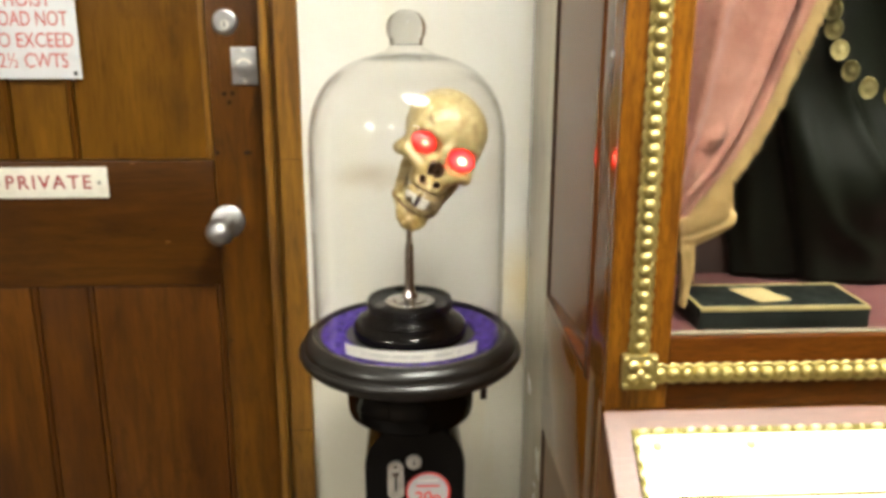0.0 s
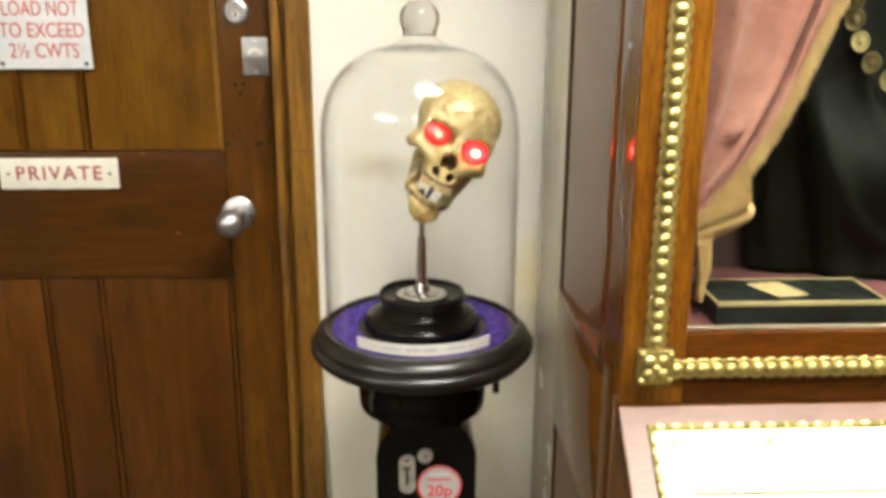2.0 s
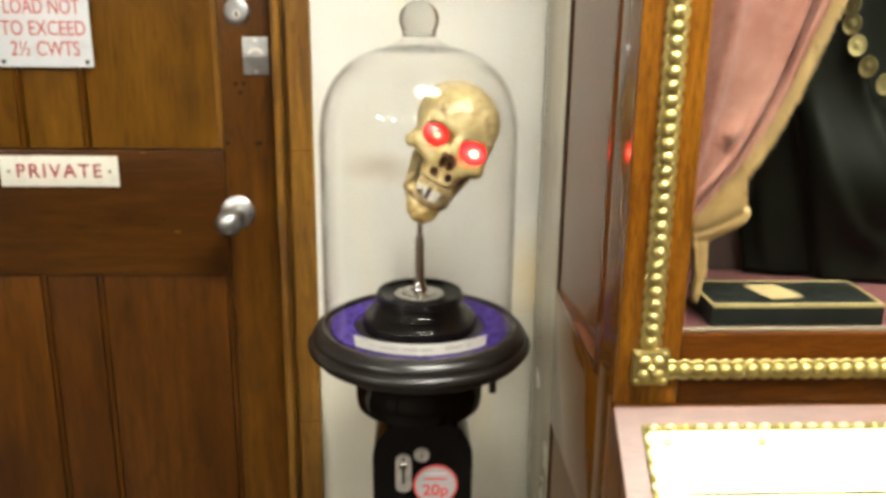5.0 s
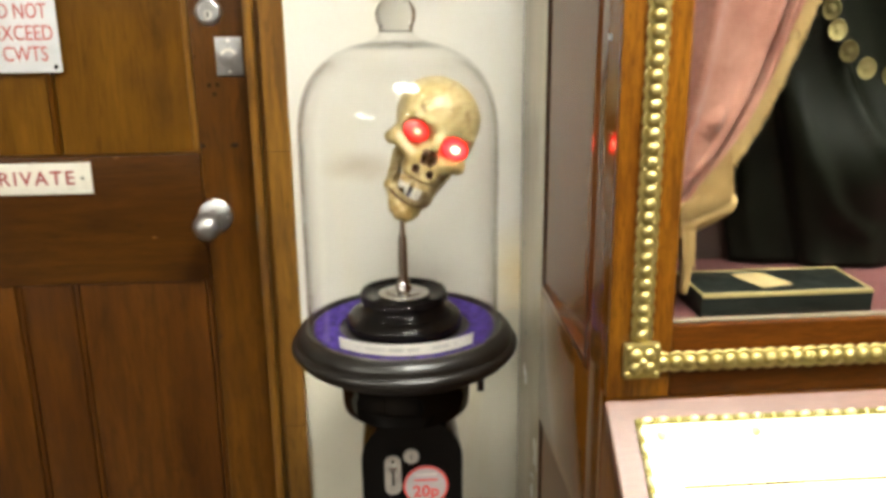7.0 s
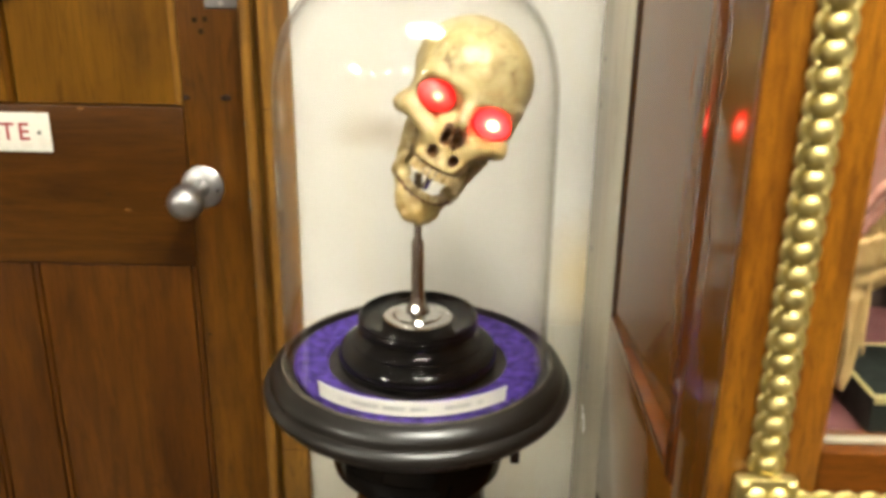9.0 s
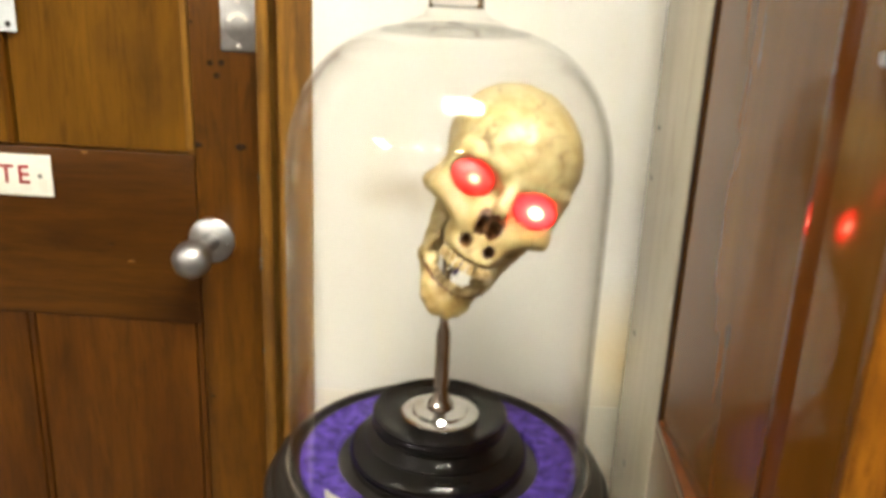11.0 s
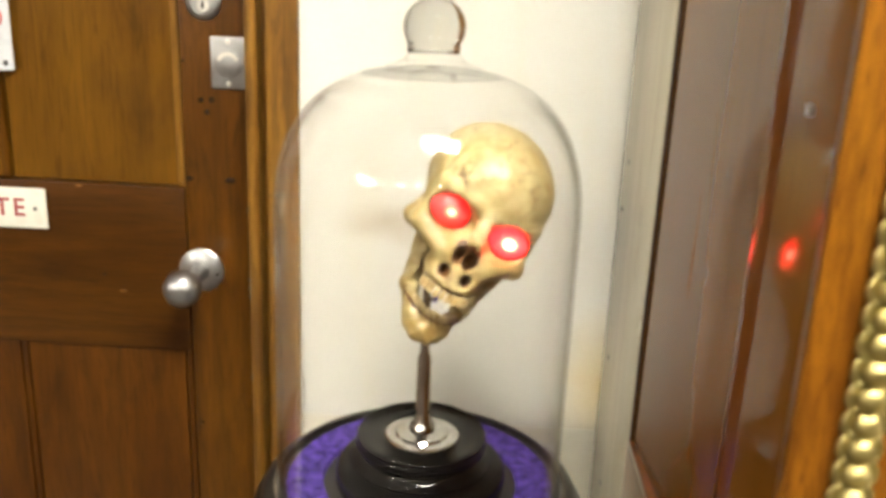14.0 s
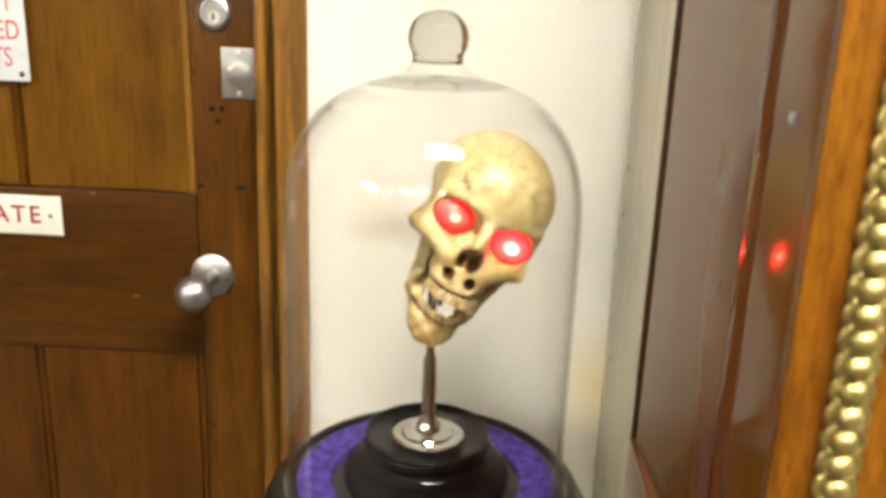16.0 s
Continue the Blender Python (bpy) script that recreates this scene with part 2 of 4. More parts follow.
CASE_STILE = wood("case_stile_polished_mahogany", (0.034, 0.00935, 0.00255), (0.102, 0.0289, 0.00595), (0.1445, 0.0442, 0.00935), "z", (0.09, 0.14), spec=0.4, pore=0.0, relief=0.0, streaks=0.35)
DARK_WOOD = wood("dark_wood_and_groove_shade", (0.008, 0.003, 0.0015), (0.022, 0.009, 0.004), (0.035, 0.014, 0.006), "z", (0.4, 0.5), spec=0.2)
APRON_W = wood("apron_mahogany", (0.05, 0.018, 0.01), (0.13, 0.049, 0.028), (0.18, 0.072, 0.044), "x", (0.45, 0.55))
BRASS = metal("aged_brass", (0.456, 0.375, 0.1512), (0.342, 0.2775, 0.1044), (0.42, 0.54), 0.3, 60)
BRASS_PLATE = metal("polished_brass", (0.75, 0.66, 0.36), (0.68, 0.6, 0.32), (0.46, 0.54), 0.04, 20)
CHROME = metal("chrome", (0.72, 0.71, 0.7), (0.62, 0.61, 0.6), (0.06, 0.14), 0.02)
GREY_METAL = metal("dull_dark_steel", (0.16, 0.15, 0.14), (0.1, 0.095, 0.09), (0.4, 0.5), 0.1)
WORN_CHROME = metal("worn_chrome_plate", (0.8, 0.78, 0.72), (0.62, 0.6, 0.55), (0.5, 0.64), 0.15, 60)
NICKEL = metal("satin_nickel", (0.5, 0.495, 0.485), (0.4, 0.395, 0.385), (0.36, 0.48), 0.1, 50)
BLACK = plain("black_gloss_paint", (0.0015, 0.0015, 0.0015), (0.003, 0.0028, 0.0026), 15, (0.03, 0.06), bump=0.01, bump_scale=80, spec=0.26)
EBONY = plain("ebonised_wood", (0.0085, 0.0072, 0.006), (0.0115, 0.0098, 0.008), 14, (0.29, 0.37), bump=0.006, bump_scale=200)
BARE_EDGE = plain("worn_bare_edge", (0.11, 0.09, 0.065), (0.035, 0.028, 0.02), 45, (0.45, 0.6), bump=0.2)
FELT = plain("purple_velvet", (0.018, 0.007, 0.1), (0.09, 0.045, 0.32), 85, (0.85, 0.95), bump=0.8, bump_scale=500, spec=0.15, distance=0.0015)
PAPER = plain("white_paper", (0.78, 0.76, 0.72), (0.72, 0.7, 0.66), 20, (0.6, 0.75))
ENAMEL = plain("white_enamel", (0.66, 0.67, 0.68), (0.6, 0.61, 0.62), 12, (0.25, 0.4), bump=0.08)
IVORY = plain("ivory_plastic", (0.72, 0.69, 0.6), (0.66, 0.63, 0.54), 12, (0.25, 0.4), bump=0.08)
RED_INK = plain("red_letter_paint", (0.5, 0.045, 0.03), (0.42, 0.035, 0.025), 60, (0.4, 0.5))
MAROON_INK = plain("maroon_letter_paint", (0.32, 0.018, 0.024), (0.26, 0.015, 0.02), 60, (0.4, 0.5))
GREY_INK = plain("grey_print", (0.5, 0.49, 0.48), (0.58, 0.57, 0.55), 60, (0.6, 0.7))
ENGRAVED = plain("dark_engraving_fill", (0.02, 0.013, 0.008), (0.03, 0.02, 0.012), 60, (0.85, 0.95), spec=0.0)
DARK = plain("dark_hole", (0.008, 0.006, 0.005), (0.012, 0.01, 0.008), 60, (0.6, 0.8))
PINK = plain("pink_velvet_curtain", (0.36, 0.155, 0.11), (0.5, 0.26, 0.19), 18, (0.75, 0.9), bump=0.5, bump_scale=90, spec=0.2, distance=0.002)
FRINGE = plain("cream_silk_fringe", (0.315, 0.2042, 0.0765), (0.42, 0.285, 0.117), 30, (0.5, 0.65), bump=0.4, bump_scale=300)
SATIN = plain("dark_green_satin", (0.004, 0.0048, 0.003), (0.0065, 0.0078, 0.005), 8, (0.42, 0.5), bump=0.1, bump_scale=25, spec=0.12, distance=0.003)
CLOTH_RED = plain("dull_red_cloth", (0.06, 0.012, 0.011), (0.085, 0.019, 0.017), 25, (0.8, 0.9), bump=0.5, bump_scale=300)
CLOTH_DARK = plain("dark_brown_cloth", (0.022, 0.011, 0.007), (0.04, 0.018, 0.012), 10, (0.8, 0.9), bump=0.5, bump_scale=200)
LEATHER = plain("black_leather", (0.004, 0.005, 0.004), (0.008, 0.01, 0.008), 20, (0.4, 0.55), bump=0.4, bump_scale=160, spec=0.2)
COIN = metal("dull_gilt_coin", (0.2, 0.17, 0.075), (0.13, 0.105, 0.045), (0.45, 0.6), 0.3, 60)
BORDER = metal("tarnished_brass", (0.15, 0.125, 0.0375), (0.11, 0.09, 0.025), (0.55, 0.7), 0.3, 60)
GILT = plain("gilt_line", (0.525, 0.435, 0.195), (0.45, 0.375, 0.165), 50, (0.3, 0.45), 0.6)
CARD = plain("buff_card", (0.24, 0.18, 0.078), (0.27, 0.21, 0.096), 30, (0.6, 0.75))
BELL_GLASS = thin_glass("clear_bell_glass", (0.992, 0.99, 0.986), 0.022, 0.9)
NECK_GLASS = glass("clear_thick_glass", (1, 0.998, 0.99), ior=1.38)
PANE = thin_glass("window_glass", (0.985, 0.99, 0.985), 0.02, 0.6)
PUTTY = plain("pale_putty", (0.14, 0.118, 0.08), (0.11, 0.092, 0.062), 40, (0.6, 0.7))
STICKER = plain("grey_white_sticker", (0.42, 0.42, 0.43), (0.36, 0.36, 0.37), 30, (0.35, 0.5))
STICKER_RED = plain("red_sticker_print", (0.62, 0.06, 0.045), (0.55, 0.05, 0.04), 40, (0.35, 0.5))
PANEL_GLOW = lamp_material("lit_diffuser", (0.975, 0.96, 0.845), PANEL_LIGHT)


def bone_material():
    m, nt, b = nodes_of("aged_bone_resin")
    v = coords(nt, vary=0.0)
    big, mid = noisy(nt, v, 22, 4, 0.6, 0.35, 0.7), noisy(nt, v, 75, 5, 0.65, 0.42, 0.72)
    crack = nt.nodes.new("ShaderNodeTexNoise")
    crack.inputs["Scale"].default_value, crack.inputs["Detail"].default_value, crack.inputs["Distortion"].default_value = 17, 4, 2.2
    link(nt, v, crack.inputs["Vector"])
    d, a, r = nt.nodes.new("ShaderNodeMath"), nt.nodes.new("ShaderNodeMath"), nt.nodes.new("ShaderNodeMapRange")
    d.operation, d.inputs[1].default_value, a.operation = "SUBTRACT", 0.5, "ABSOLUTE"
    link(nt, crack.outputs["Fac"], d.inputs[0])
    link(nt, d.outputs[0], a.inputs[0])
    link(nt, a.outputs[0], r.inputs["Value"])
    r.inputs["From Min"].default_value, r.inputs["From Max"].default_value = 0.0, 0.03
    r.inputs["To Min"].default_value, r.inputs["To Max"].default_value = 0.65, 0.0
    c = mixed(nt, big, (0.46, 0.36, 0.145), (0.58, 0.495, 0.275))
    c = mixed(nt, ranged(nt, mid, 0, 0.75), c, (0.31, 0.2, 0.055))
    # brown mottling, heavier towards the jaw
    sep, low, mottle, mul = nt.nodes.new("ShaderNodeSeparateXYZ"), nt.nodes.new("ShaderNodeMapRange"), noisy(nt, v, 34, 5, 0.65, 0.34, 0.62), nt.nodes.new("ShaderNodeMath")
    link(nt, v, sep.inputs[0])
    link(nt, sep.outputs[2], low.inputs["Value"])
    low.inputs["From Min"].default_value, low.inputs["From Max"].default_value = 0.03, -0.075
    low.inputs["To Min"].default_value, low.inputs["To Max"].default_value = 0.08, 0.62
    mul.operation = "MULTIPLY"
    link(nt, low.outputs[0], mul.inputs[0])
    link(nt, mottle, mul.inputs[1])
    c = mixed(nt, mul.outputs[0], c, (0.28, 0.155, 0.032))
    patch, both = noisy(nt, v, 20, 2, 0.5, 0.5, 0.6), nt.nodes.new("ShaderNodeMath")
    both.operation = "MULTIPLY"
    link(nt, patch, both.inputs[0])
    link(nt, r.outputs[0], both.inputs[1])
    c = mixed(nt, both.outputs[0], c, (0.11, 0.045, 0.012))
    link(nt, c, b.inputs["Base Color"])
    b.inputs["Roughness"].default_value = 0.42
    b.inputs["Coat Weight"].default_value, b.inputs["Coat Roughness"].default_value = 0.3, 0.25
    bumped(nt, b, mid, 0.5, 0.0015)
    return m


def eye_material(name, glow):
    """A red-lit plastic eye: a white-hot middle, a paler ring, a red rim, set by the distance from the ball's front."""
    m, nt, b = nodes_of(name)
    tc, dot, ramp = nt.nodes.new("ShaderNodeTexCoord"), nt.nodes.new("ShaderNodeVectorMath"), nt.nodes.new("ShaderNodeValToRGB")
    sep, ln, mr = nt.nodes.new("ShaderNodeSeparateXYZ"), nt.nodes.new("ShaderNodeCombineXYZ"), nt.nodes.new("ShaderNodeMapRange")
    dot.operation = "LENGTH"
    link(nt, tc.outputs["Object"], sep.inputs[0])
    link(nt, sep.outputs[0], ln.inputs[0])
    link(nt, sep.outputs[2], ln.inputs[2])
    link(nt, ln.outputs[0], dot.inputs[0])
    mr.inputs["From Max"].default_value = 0.02
    link(nt, dot.outputs["Value"], mr.inputs["Value"])
    link(nt, mr.outputs[0], ramp.inputs[0])
    e = ramp.color_ramp.elements
    e[0].position, e[0].color = 0.12, (0.022, 0.0075, 0.0045, 1)
    e[1].position, e[1].color = 1.0, (0.001, 0.0, 0.0, 1)
    for p, c in ((0.24, (0.014, 0.002, 0.001, 1)), (0.34, (0.012, 0.0003, 0.00025, 1)), (0.5, (0.0085, 0.00009, 0.0001, 1)), (0.8, (0.0065, 0.00005, 0.00006, 1))):
        k = e.new(p)
        k.color = c
    b.inputs["Base Color"].default_value = (0.45, 0.09, 0.08, 1)
    b.inputs["Roughness"].default_value = 0.3
    link(nt, ramp.outputs[0], b.inputs["Emission Color"])
    b.inputs["Emission Strength"].default_value = glow
    return m


for cloth, amount in ((PINK, 0.25), (FELT, 0.03), (CLOTH_RED, 0.04)):
    cloth.node_tree.nodes["Principled BSDF"].inputs["Sheen Weight"].default_value = amount
BONE = bone_material()
EYE_LIT, EYE_DIM = eye_material("lit_red_eye", EYE_GLOW), eye_material("dimly_lit_red_eye", 0.15 * EYE_GLOW)
# dark brown: shade coloured into the recesses, and paint in cracks and gum lines
CAVITY = plain("dark_brown_recess_shade_and_lines", (0.17, 0.075, 0.022), (0.09, 0.036, 0.012), 60, (0.4, 0.5))
TOOTH = plain("stained_tooth", (0.6, 0.48, 0.25), (0.38, 0.25, 0.09), 130, (0.3, 0.4))

# ---- the room ----
WX0, WX1, WY0, WY1, TOP = -3.4, 2.7, -3.0, 1.585, 2.62
DL, DR, DTOP = -1.118, -0.2, 2.075  # door opening
whole("floor", box(WX0 - 0.2, WX1 + 0.2, WY0 - 0.2, WY1 + 0.2, -0.1, 0), FLOOR, "dark worn wooden floor of the arcade room", "floor", kind="structure")
whole("ceiling", box(WX0 - 0.2, WX1 + 0.2, WY0 - 0.2, WY1 + 0.2, TOP, TOP + 0.1), CEILING, "plain dark painted ceiling, unseen", "ceiling", kind="structure")
DADO = 0.842  # top of the grey-painted lower wall
bm = box(WX0, DL, WY1, WY1 + 0.2, DADO, TOP)
box(DR, WX1, WY1, WY1 + 0.2, DADO, TOP, bm=bm)
box(DL, DR, WY1, WY1 + 0.2, DTOP, TOP, bm=bm)
whole("wall_north", bm, WALL, "cream painted plaster wall beside the door", "wall", kind="structure")
bm = box(WX0, DL, WY1, WY1 + 0.2, 0, DADO - 0.0005)
box(DR, WX1, WY1, WY1 + 0.2, 0, DADO - 0.0005, bm=bm)
whole("wall_north_dado", bm, DADO_PAINT, "grey painted lower part of the plaster wall", "wall", kind="structure")
whole("wall_south", box(WX0, WX1, WY0 - 0.2, WY0, 0, TOP), FAR_WALL, "dark brown painted plain wall", "wall", kind="structure")
whole("wall_west", box(WX0 - 0.2, WX0, WY0, WY1, 0, TOP), FAR_WALL, "dark brown painted plain wall", "wall", kind="structure")
whole("wall_east", box(WX1, WX1 + 0.2, WY0, WY1, 0, TOP), FAR_WALL, "dark brown painted plain wall", "wall", kind="structure")
whole("wall_behind_door", box(DL - 0.1, DR + 0.1, WY1 + 0.21, WY1 + 0.25, 0, DTOP + 0.1), WALL, "plain wall closing the doorway behind the door", "wall", kind="structure")


def ceiling_light(x, y, w, d):
    t = thing("ceiling_light", (x, y, TOP), "white metal ceiling light with a lit diffuser", "ceiling light", "ceiling lights")
    bm = box(x - w / 2 - 0.02, x + w / 2 + 0.02, y - d / 2 - 0.02, y + d / 2 + 0.02, TOP - 0.05, TOP - 0.001, 0.005)
    part("housing", bm, ENAMEL, t)
    part("diffuser", box(x - w / 2, x + w / 2, y - d / 2, y + d / 2, TOP - 0.062, TOP - 0.051, 0.004), PANEL_GLOW, t, "glowing white diffuser")


ceiling_light(0.27, 0.34, 0.68, 0.42)
ceiling_light(1.12, 0.26, 0.62, 0.46)
ceiling_light(-2.85, -1.55, 0.6, 0.95)
for x in (-2.0, -1.15, -0.3, 0.6):
    ceiling_light(x, -2.2, 0.24, 0.3)

# ---- door and its frame ----
DY = 1.635  # face of the door
door = thing("door_1", (-0.659, DY, 0), "closed brown varnished panelled wooden door", "door", kind="structure")
DX0, DX1 = -1.072, -0.246
UP0, UP1, LO0, LO1, TRZ = 1.154, 1.86, 0.25, 0.906, 2.03
BX = (-0.716, -0.6)  # the two upright beads


def member(name, x0, x1, z0, z1, mat, front=0.0, back=0.04, bevel=0.003):
    return part(name, box(x0, x1, DY + front, DY + back, z0, z1, bevel), mat, door)


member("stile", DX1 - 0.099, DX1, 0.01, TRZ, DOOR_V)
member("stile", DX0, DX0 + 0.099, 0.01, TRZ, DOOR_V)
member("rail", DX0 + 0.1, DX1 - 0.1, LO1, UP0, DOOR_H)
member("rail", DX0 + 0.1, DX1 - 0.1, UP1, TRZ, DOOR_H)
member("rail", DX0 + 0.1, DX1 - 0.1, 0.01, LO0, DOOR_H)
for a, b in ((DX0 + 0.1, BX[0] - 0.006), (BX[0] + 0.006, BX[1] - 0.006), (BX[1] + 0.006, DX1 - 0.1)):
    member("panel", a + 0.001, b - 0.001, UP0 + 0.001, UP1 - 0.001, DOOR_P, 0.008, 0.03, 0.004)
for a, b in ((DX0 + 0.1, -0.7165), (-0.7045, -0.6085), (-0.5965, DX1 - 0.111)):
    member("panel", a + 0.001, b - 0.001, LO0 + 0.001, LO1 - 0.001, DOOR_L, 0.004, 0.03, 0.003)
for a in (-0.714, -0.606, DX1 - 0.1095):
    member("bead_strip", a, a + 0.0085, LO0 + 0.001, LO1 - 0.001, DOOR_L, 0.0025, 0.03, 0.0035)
# added near-black sheet: shade in the gaps between panels put into its colour
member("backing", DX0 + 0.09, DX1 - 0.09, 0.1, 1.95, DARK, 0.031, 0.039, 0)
for x in BX:
    member("bead_strip", x - 0.0045, x + 0.0045, UP0 + 0.001, UP1 - 0.001, DOOR_V, 0.002, 0.02, 0.004)
for x0, x1 in ((DX1 - 0.111, DX1 - 0.1005), (DX0 + 0.1005, DX0 + 0.111)):
    member("bead_strip", x0, x1, UP0 + 0.006, UP1 - 0.006, FRAME_W, 0.0015, 0.012, 0.004)

# small screw holes below the bolt plate
for x, z in ((-0.318, 1.278), (-0.303, 1.279), (-0.31, 1.262)):
    part("screw_hole", lathe([(0, 0.0007), (0.0036, 0.0006), (0.0042, 0)], (x, DY - 0.0003, z), 10, turn=FACING), ENGRAVED, door)

for x, z, r in ((-0.339, 1.168, 0.0055), (-0.281, 1.168, 0.007), (-0.342, 1.329, 0.003), (-0.47, 1.02, 0.003), (-0.335, 0.79, 0.003)):
    part("knot", lathe([(0, 0.0007), (r * 0.6, 0.0008), (r, 0)], (x, DY - 0.0001, z), 9, turn=FACING @ Matrix.Diagonal((1.1, 0.7, 1, 1))), DARK_WOOD, door)
for x, z in ((-0.349, 1.157), (-0.497, 1.15), (-0.443, 0.996)):
    part("chip", box(x - 0.005, x + 0.004, DY - 0.0006, DY + 0.0004, z - 0.0018, z + 0.0016, 0.0004), FRAME_W, door, "pale chip in the varnish")

# rim lock cylinder
lock = part("lock_cylinder", lathe([(0.0235, 0), (0.0235, 0.002), (0.021, 0.005), (0.0165, 0.006), (0.0155, 0.0035), (0.013, 0.0035), (0.0125, 0.0045), (0, 0.0045)], (-0.309, DY, 1.407), 40, turn=FACING), NICKEL, door, "worn nickel lock cylinder")
part("plug", lathe([(0.0085, 0), (0.0085, 0.0012), (0, 0.0014)], (-0.309, DY - 0.0045, 1.402), 20, turn=FACING), WORN_CHROME, lock)
part("keyhole", prism([(-0.3102, 1.398), (-0.3078, 1.398), (-0.3074, 1.399), (-0.3074, 1.4065), (-0.3082, 1.408), (-0.3098, 1.408), (-0.3106, 1.4065), (-0.3106, 1.399)], DY - 0.0064, DY - 0.0058), DARK, lock)
# bolt indicator plate
bolt = part("bolt_plate", box(-0.3015, -0.2545, DY - 0.004, DY - 0.0002, 1.295, 1.363, 0.0015), NICKEL, door, "dull nickel bolt plate with two screws")
part("indicator", lathe([(0.0185, 0), (0.0185, 0.0012), (0.017, 0.0018), (0, 0.0018)], (-0.278, DY - 0.004, 1.328), 36, turn=FACING), NICKEL, bolt)
arc = [radians(20 + 140 * i / 16) for i in range(17)]
bm = prism([(-0.278 + 0.0158 * math.cos(a), 1.328 + 0.0158 * math.sin(a)) for a in arc] + [(-0.278 + 0.0105 * math.cos(a), 1.328 + 0.0105 * math.sin(a)) for a in arc[::-1]], DY - 0.0064, DY - 0.0057)
part("indicator_window", bm, IVORY, bolt)
for z in (1.357, 1.301):
    part("screw", lathe([(0.0038, 0), (0.003, 0.0012), (0, 0.0016)], (-0.278, DY - 0.004, z), 14, turn=FACING), WORN_CHROME, bolt)
# knob
KX, KZ = -0.3265, 1.0345
knob = part("door_knob", lathe([(0.0135, 0.006), (0.0115, 0.02), (0.0105, 0.042), (0.0125, 0.054), (0.0185, 0.062), (0.0235, 0.071), (0.0255, 0.081), (0.0245, 0.091), (0.0205, 0.099), (0.0135, 0.1045), (0.006, 0.1065), (0, 0.107)], (KX, DY, KZ), 40, turn=FACING), NICKEL, door, "round satin nickel door knob")
part("rose", lathe([(0.0325, 0), (0.0325, 0.002), (0.029, 0.005), (0.018, 0.007), (0.012, 0.009), (0, 0.009)], (KX, DY, KZ), 40, turn=FACING), NICKEL, knob)
part("screw", lathe([(0.003, 0), (0.0025, 0.0012), (0, 0.0016)], (KX + 0.024, DY - 0.005, KZ - 0.004), 12, turn=FACING), CHROME, knob)

# frame round the door: inner bead, groove, flat architrave, on both sides and over the top
FY = 1.572


def architrave(name, pieces, mat):
    t = thing(name, (pieces[0][0], FY, 0), "brown varnished wooden door frame moulding", "door frame", kind="structure")
    names = ("bead_moulding", "cavetto", "flat_board", "jamb")
    for n, (x0, x1, y0, y1, z0, z1, bev) in zip(names, pieces):
        part(n, box(x0, x1, y0, y1, z0, z1, bev, 3), mat, t)


architrave("trim_right", [(-0.241, -0.225, FY, FY + 0.05, 0, 2.05, 0.006), (-0.225, -0.214, FY + 0.028, FY + 0.06, 0, 2.05, 0.001), (-0.214, -0.172, FY + 0.001, WY1 - 0.001, 0, 2.1, 0.003), (-0.2405, -0.2002, FY + 0.061, WY1 + 0.19, 0, 2.05, 0.001)], FRAME_W)
architrave("trim_left", [(-1.093, -1.077, FY, FY + 0.05, 0, 2.05, 0.006), (-1.104, -1.093, FY + 0.028, FY + 0.06, 0, 2.05, 0.001), (-1.146, -1.104, FY + 0.001, WY1 - 0.001, 0, 2.1, 0.003), (-1.1178, -1.0775, FY + 0.061, WY1 + 0.19, 0, 2.05, 0.001)], FRAME_W)
trim = bpy.data.objects["trim_right"]
for z in (1.1645, 0.62):
    part("joint", box(-0.2142, -0.1718, FY + 0.0004, FY + 0.004, z, z + 0.0008), DARK_WOOD, trim, "dark joint across the board")
for x, z, w in ((-0.2405, 1.033, 0.002), (-0.2402, 1.021, 0.0014), (-0.24, 1.045, 0.0012), (-0.24, 1.144, 0.001), (-0.24, 0.9, 0.0014)):
    part("chip", box(x - 0.001, x + w, FY - 0.0008, FY + 0.006, z - 0.003, z + 0.003, 0.0004), PUTTY, trim, "pale chip on the moulding's edge")
FRAME_T = wood("door_frame_wood_level", (0.04, 0.014, 0.002), (0.21, 0.092, 0.013), (0.3, 0.145, 0.022), "x", (0.28, 0.45))
architrave("trim_top", [(-1.077, -0.241, FY, FY + 0.05, 2.034, 2.05, 0.006), (-1.093, -0.225, FY + 0.008, FY + 0.05, 2.0505, 2.061, 0.001), (-1.104, -0.214, FY + 0.001, WY1 - 0.001, 2.0612, 2.1, 0.003)], FRAME_T)

# signs on the door
hoist = thing("hoist_sign", (-0.6565, DY, 1.305), "white enamel sign with red warning letters", "sign")
part("plate", box(-0.7415, -0.5715, DY - 0.0035, DY - 0.0003, 1.306, 1.506, 0.001), ENAMEL, hoist)
for text, z, w in (("HOIST", 1.4445, 0.082), ("LOAD NOT", 1.411, 0.134), ("TO EXCEED", 1.3735, 0.149), ("2½ CWTS", 1.3375, 0.122)):
    lettering(text, 0.037, (-0.6545, DY - 0.0038, z), RED_INK, hoist, width=w)
for x in (-0.731, -0.582):
    for z in (1.3155, 1.496):
        part("screw", lathe([(0.0042, 0), (0.0035, 0.0012), (0, 0.0016)], (x, DY - 0.0034, z), 12, turn=FACING), DARK, hoist)
private = thing("private_sign", (-0.6545, DY, 1.082), "ivory plastic sign with maroon letters, screwed on", "sign")
part("plate", box(-0.764, -0.545, DY - 0.004, DY - 0.0003, 1.0845, 1.143, 0.0015), IVORY, private)
